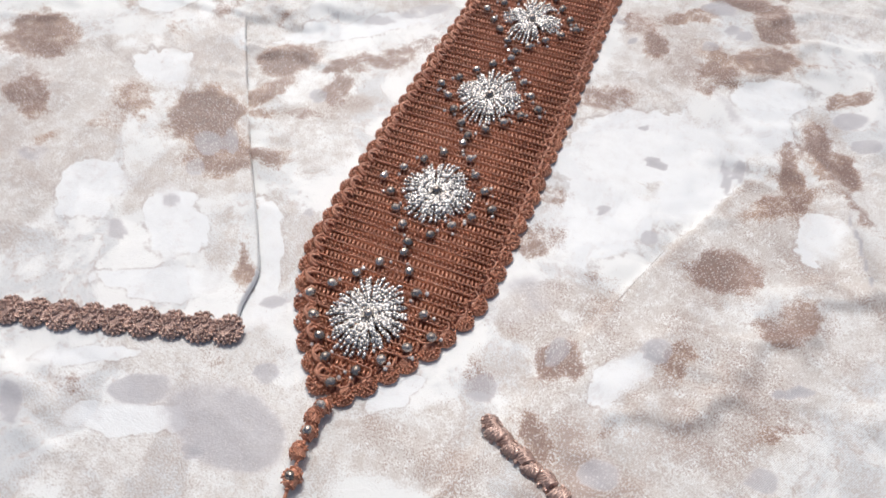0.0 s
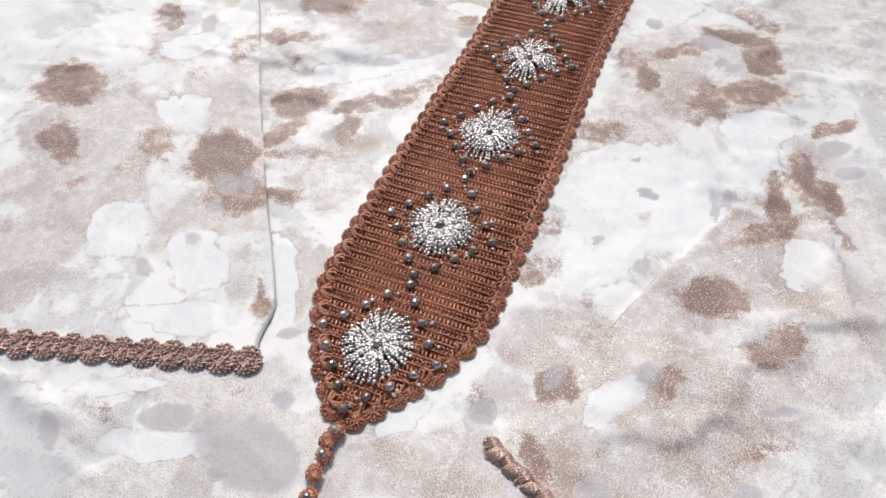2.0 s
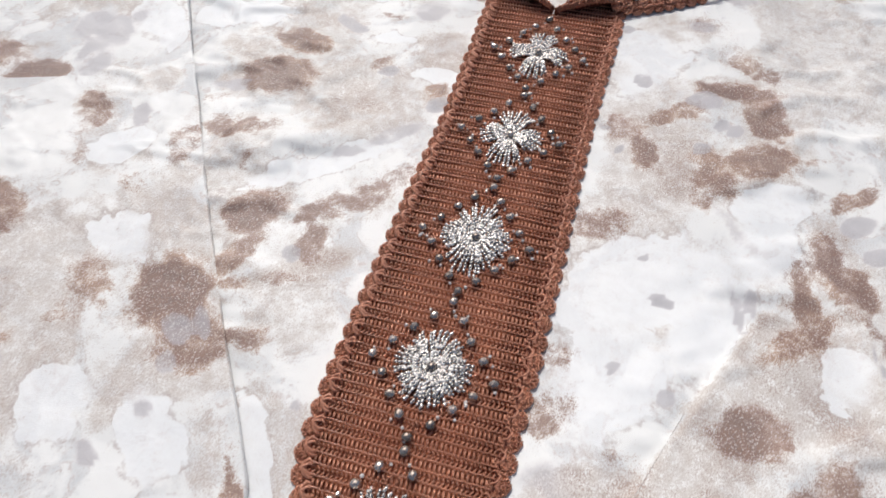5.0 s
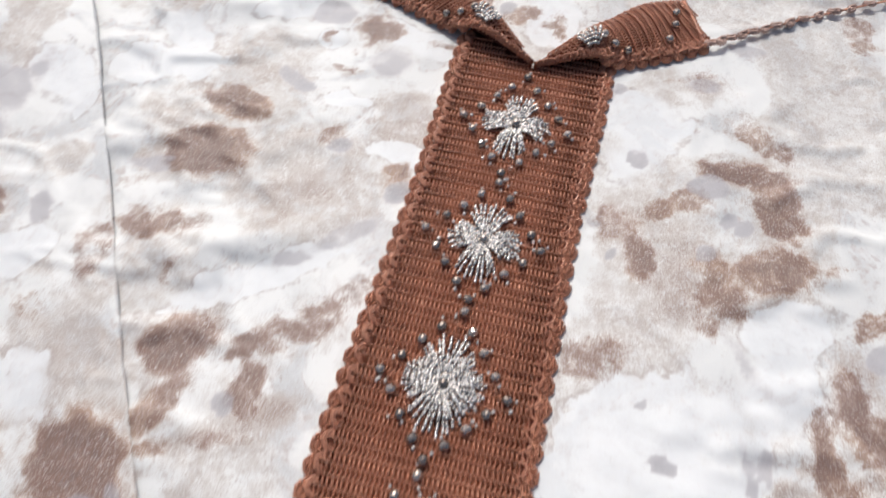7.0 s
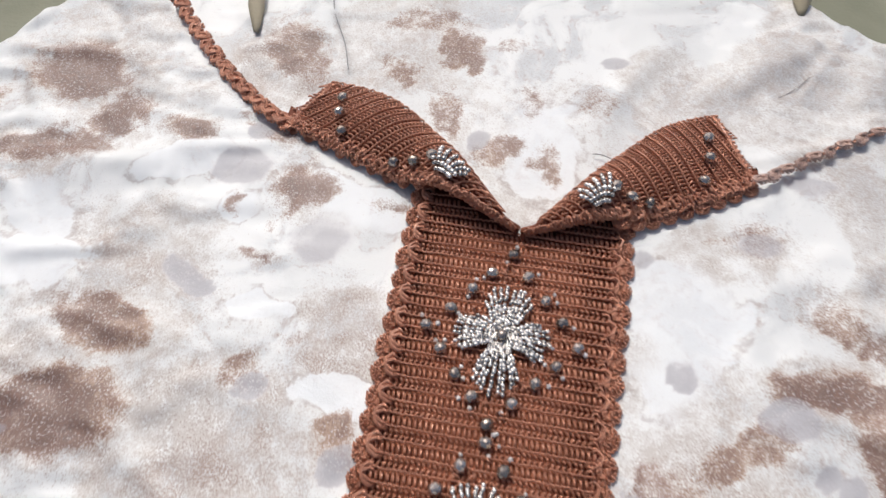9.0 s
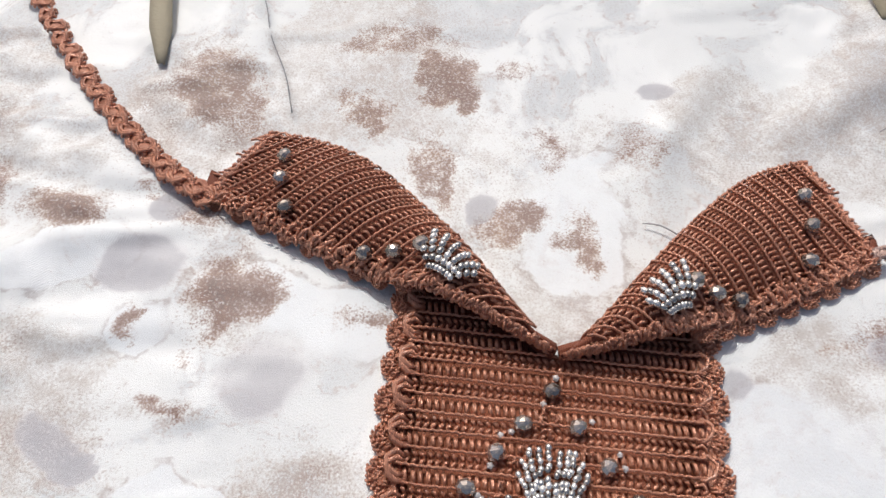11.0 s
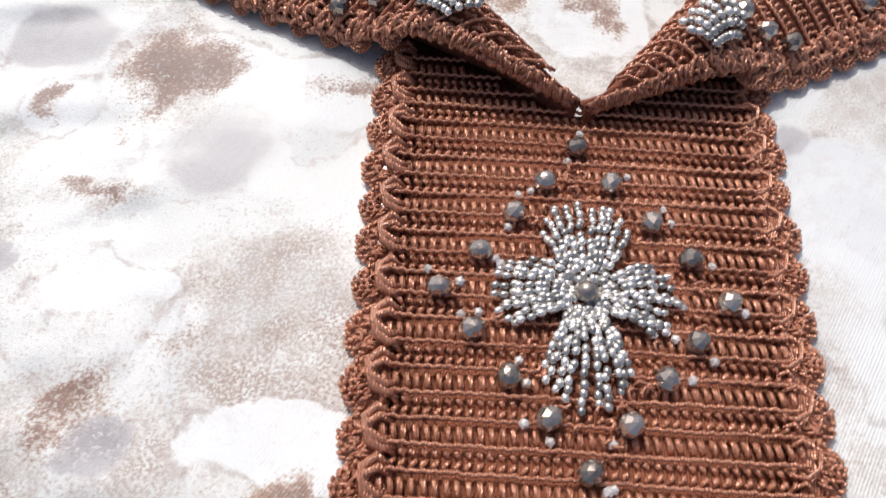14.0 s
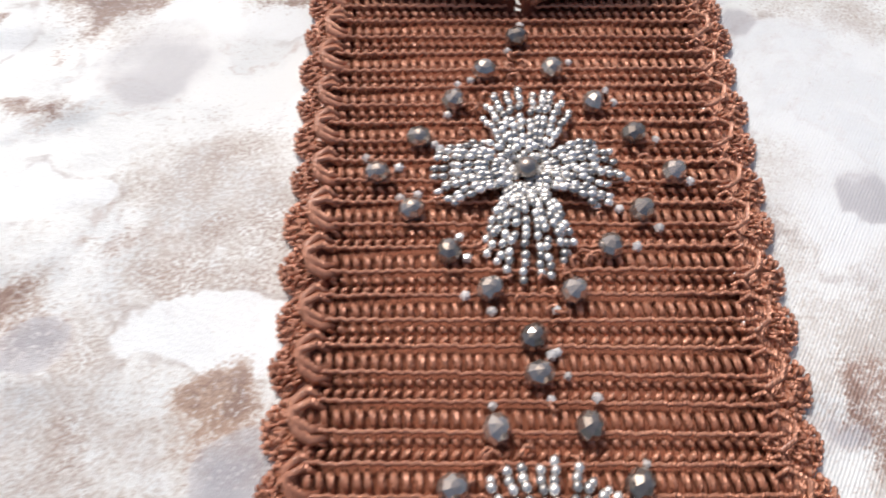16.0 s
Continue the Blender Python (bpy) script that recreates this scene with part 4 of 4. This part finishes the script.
    for i in range(5):
        cy = 0.0604 * i
        flower = part("bead_flower", Shape().blob((0, 0, 0.0052), (0.0019, 0.0019, 0.0017), 0, 8, 5).mesh("bead_flower", SMOKE), belt, pose(0, cy, 0, 0, 0, 2 * rnd.uniform(-1, 1)), "flower of silver-lined glass bead strands")
        for petal in range(4):
            tall = petal % 2
            full = (0.72, 0.64, 0.54, 0.38, 0.20)[i]
            for off, f in ((-42, 0.46), (-34, 0.60), (-27, 0.74), (-19, 0.87), (-11, 0.94), (-4, 1.0), (4, 0.98), (12, 0.94), (19, 0.85), (27, 0.73), (35, 0.60), (42, 0.46)):
                if i > 2 and abs(off) > 40:
                    continue
                f += (1 - f) * full
                n = round(((11.0 if i < 2 else 12.6) if tall else (9.4 if i == 0 else 10.2)) * f + rnd.uniform(-0.6, 0.6))
                # in the open flowers the strands of a petal run side by side, in the full ones they fan out
                side, open_up = off / 42, 1 - min(1, full * 1.8)
                fan = off * (0.94 + 0.18 * full) * (1 - 0.43 * open_up) + rnd.uniform(-2, 2)
                start = pose(0.0018 * abs(side) * open_up + 0.0009 * rnd.uniform(-1, 1), 0.0036 * side * open_up, 0.0003 * rnd.random(), 0, 0, fan)
                part("bead_strand", strands[max(5, min(15, n))], flower, pose(0, 0, 0, 0, 0, petal * 90) @ start)
        if i < 3:
            for k in range(22):
                r0 = 0.0064 + 0.0012 * rnd.random()
                part("bead_strand", strands[5], flower, pose(0, 0, 0.0004, 0, 0, 360 / 22 * k + rnd.uniform(-4, 4)) @ pose(r0 - 0.002, 0, -0.0007, 0, 3, 0))
        for k in range(16):
            q, r = divmod(k, 4)
            x, y = ((r / 4, 1 - r / 4), (1 - r / 4, -r / 4), (-r / 4, r / 4 - 1), (r / 4 - 1, r / 4))[q]
            px, py = 0.0228 * x + 0.0005 * rnd.uniform(-1, 1), cy + (0.0285 if y > 0 else 0.0270) * y + 0.0005 * rnd.uniform(-1, 1)
            part("faceted_bead", facet, belt, pose(px, py, 0.0040, 25 * rnd.random(), 25 * rnd.random(), 90 * rnd.random()), "faceted smoky crystal bead" if i + k == 0 else "")
            # small glass beads scattered round each crystal
            for _ in range(1 + (rnd.random() < 0.6)):
                a, far = rnd.uniform(0, 6.28), rnd.uniform(0.0027, 0.0040)
                m = pose(px + far * math.cos(a), py + far * math.sin(a), 0.0034, 30 * rnd.random(), 30 * rnd.random(), 90 * rnd.random())
                part("seed_bead", seed_bead, belt, m @ Matrix.Scale(rnd.uniform(0.75, 1.0), 4))
        # loose loops of thread that the beading leaves inside the lozenge
        s = Shape()
        for _ in range(150):
            x, y = rnd.uniform(-1, 1), rnd.uniform(-1, 1)
            if not 0.30 < abs(x) + abs(y) < 1.0 or (abs(x) < 0.25 or abs(y) < 0.22) and abs(x) + abs(y) < 0.72:
                continue
            px, py, a, r = 0.0225 * x, cy + 0.0275 * y, rnd.uniform(0, 6.28), rnd.uniform(0.0006, 0.0011)
            s.tube([(px + r * math.cos(a + q), py + r * math.sin(a + q), 0.0028 + 0.0011 * math.sin(q * 0.75)) for q in (0, 0.9, 1.9, 3.0, 4.1)], 0.00030, 5, 0.8)
        part("lace", s.mesh("lace", YARN), belt)["kind"] = "stuff"
    # the two folded straps
    left = Strap([(0.000, 0.2785, 0), (-0.040, 0.2905, 0), (-0.0905, 0.3125, 0)], [(0.0, 0.279, 0), (-0.022, 0.296, 0), (-0.041, 0.3335, 0), (-0.0785, 0.3355, 0)], (0.0098, 0.0010), 0.0080)
    right = Strap([(0.001, 0.2780, 0), (0.038, 0.2850, 0), (0.078, 0.3130, 0)], [(0.001, 0.278, 0), (0.020, 0.296, 0), (0.037, 0.333, 0), (0.0645, 0.3425, 0)], (0.0080, 0.0006), 0.0076)
    for strap, flip in ((left, False), (right, True)):
        core = build_strap(belt, strap, shells[0], flip)
        for u, v in ((0.55, 0.15), (0.475, 0.25), (0.415, 0.42), (0.79, 0.20), (0.85, 0.42), (0.89, 0.66)):
            p = strap.at(u, v, 0.0026)
            part("faceted_bead", facet, core, pose(p.x, p.y, p.z, 20 * rnd.random(), 20 * rnd.random(), 90 * rnd.random()))
        for k in range(7):
            s = Shape()
            t = (k - 3) / 3
            n = 6 if abs(t) < 0.7 else 4
            for j in range(n):
                f = 0.2 + 0.8 * j / 5
                s.blob(strap.at(0.335 + 0.105 * t * f ** 0.8, 0.10 + 0.62 * f * (1 - 0.2 * t * t), 0.0020 + 0.0012 * math.sin(3 * f)), (0.00085, 0.00110, 0.0008), (0.5 if flip else -0.5) - 0.5 * t, 7, 5)
            part("bead_strand", s.mesh("bead_strand", SILVER), core)
    flat_knot, round_knot, bobble = disc_mesh("knot", YARN_HEM), disc_mesh("knot", YARN), bobble_mesh("knot", YARN)
    cord(belt, "neck_cord", [(-0.088, 0.3120, 0.002), (-0.115, 0.325, 0.002), (-0.140, 0.352, 0.001), (-0.192, 0.414, 0.001)], 0.0054, round_knot, 0.98)
    cord(belt, "neck_cord", [(0.076, 0.3125, 0.003), (0.100, 0.3300, 0.001), (0.125, 0.350, 0.001), (0.190, 0.385, 0.001)], 0.0082, flat_knot, 0.95, narrow=0.66)
    cord(belt, "pendant_cord", [(0.001, -0.0335, 0.001), (-0.001, -0.042, 0.0005), (0.002, -0.056, 0.0005), (0.012, -0.105, 0.0005)], 0.0094, bobble, 1.0, facet, 2)


def build_loose_cord():
    thing = new("loose_tie")
    tagged(thing, "loose end of a knotted brown crochet tie on the dress", "tie")
    cord(thing, "cord_core", [(0.0505, -0.0195, 0.001), (0.062, -0.0275, 0.001), (0.075, -0.029, 0.001), (0.12, -0.055, 0.001)], 0.0062, link_mesh("knot", YARN_HEM, 3), 1.35)


def build_ribbon(x, y, lean, length):
    """A narrow hanger ribbon with a blunt lower end."""
    s = Shape()
    for k in range(13):
        t = k / 12
        for w in (-1, 0, 1):
            s.v.append((x + lean * t + 0.0036 * w * (0.35 + 0.65 * min(1, 4 * t)), y + length * t, 0.0030 + 0.002 * math.sin(3 * t) + 0.0006 * (1 - abs(w))))
    s.f = [(3 * i + j, 3 * i + j + 1, 3 * i + j + 4, 3 * i + j + 3) for i in range(12) for j in range(2)]
    ob = new("hanger_ribbon", s.mesh("hanger_ribbon", RIBBON))
    ob.modifiers.new("thickness", "SOLIDIFY").thickness = 0.0006
    tagged(ob, "narrow khaki hanger ribbon lying on the dress", "ribbon", "hanger ribbons")


build_ground()
build_dress()
build_sleeve()
build_belt()
build_loose_cord()
build_ribbon(-0.1170, 0.3580, -0.016, 0.052)
build_ribbon(0.0990, 0.4030, 0.002, 0.030)
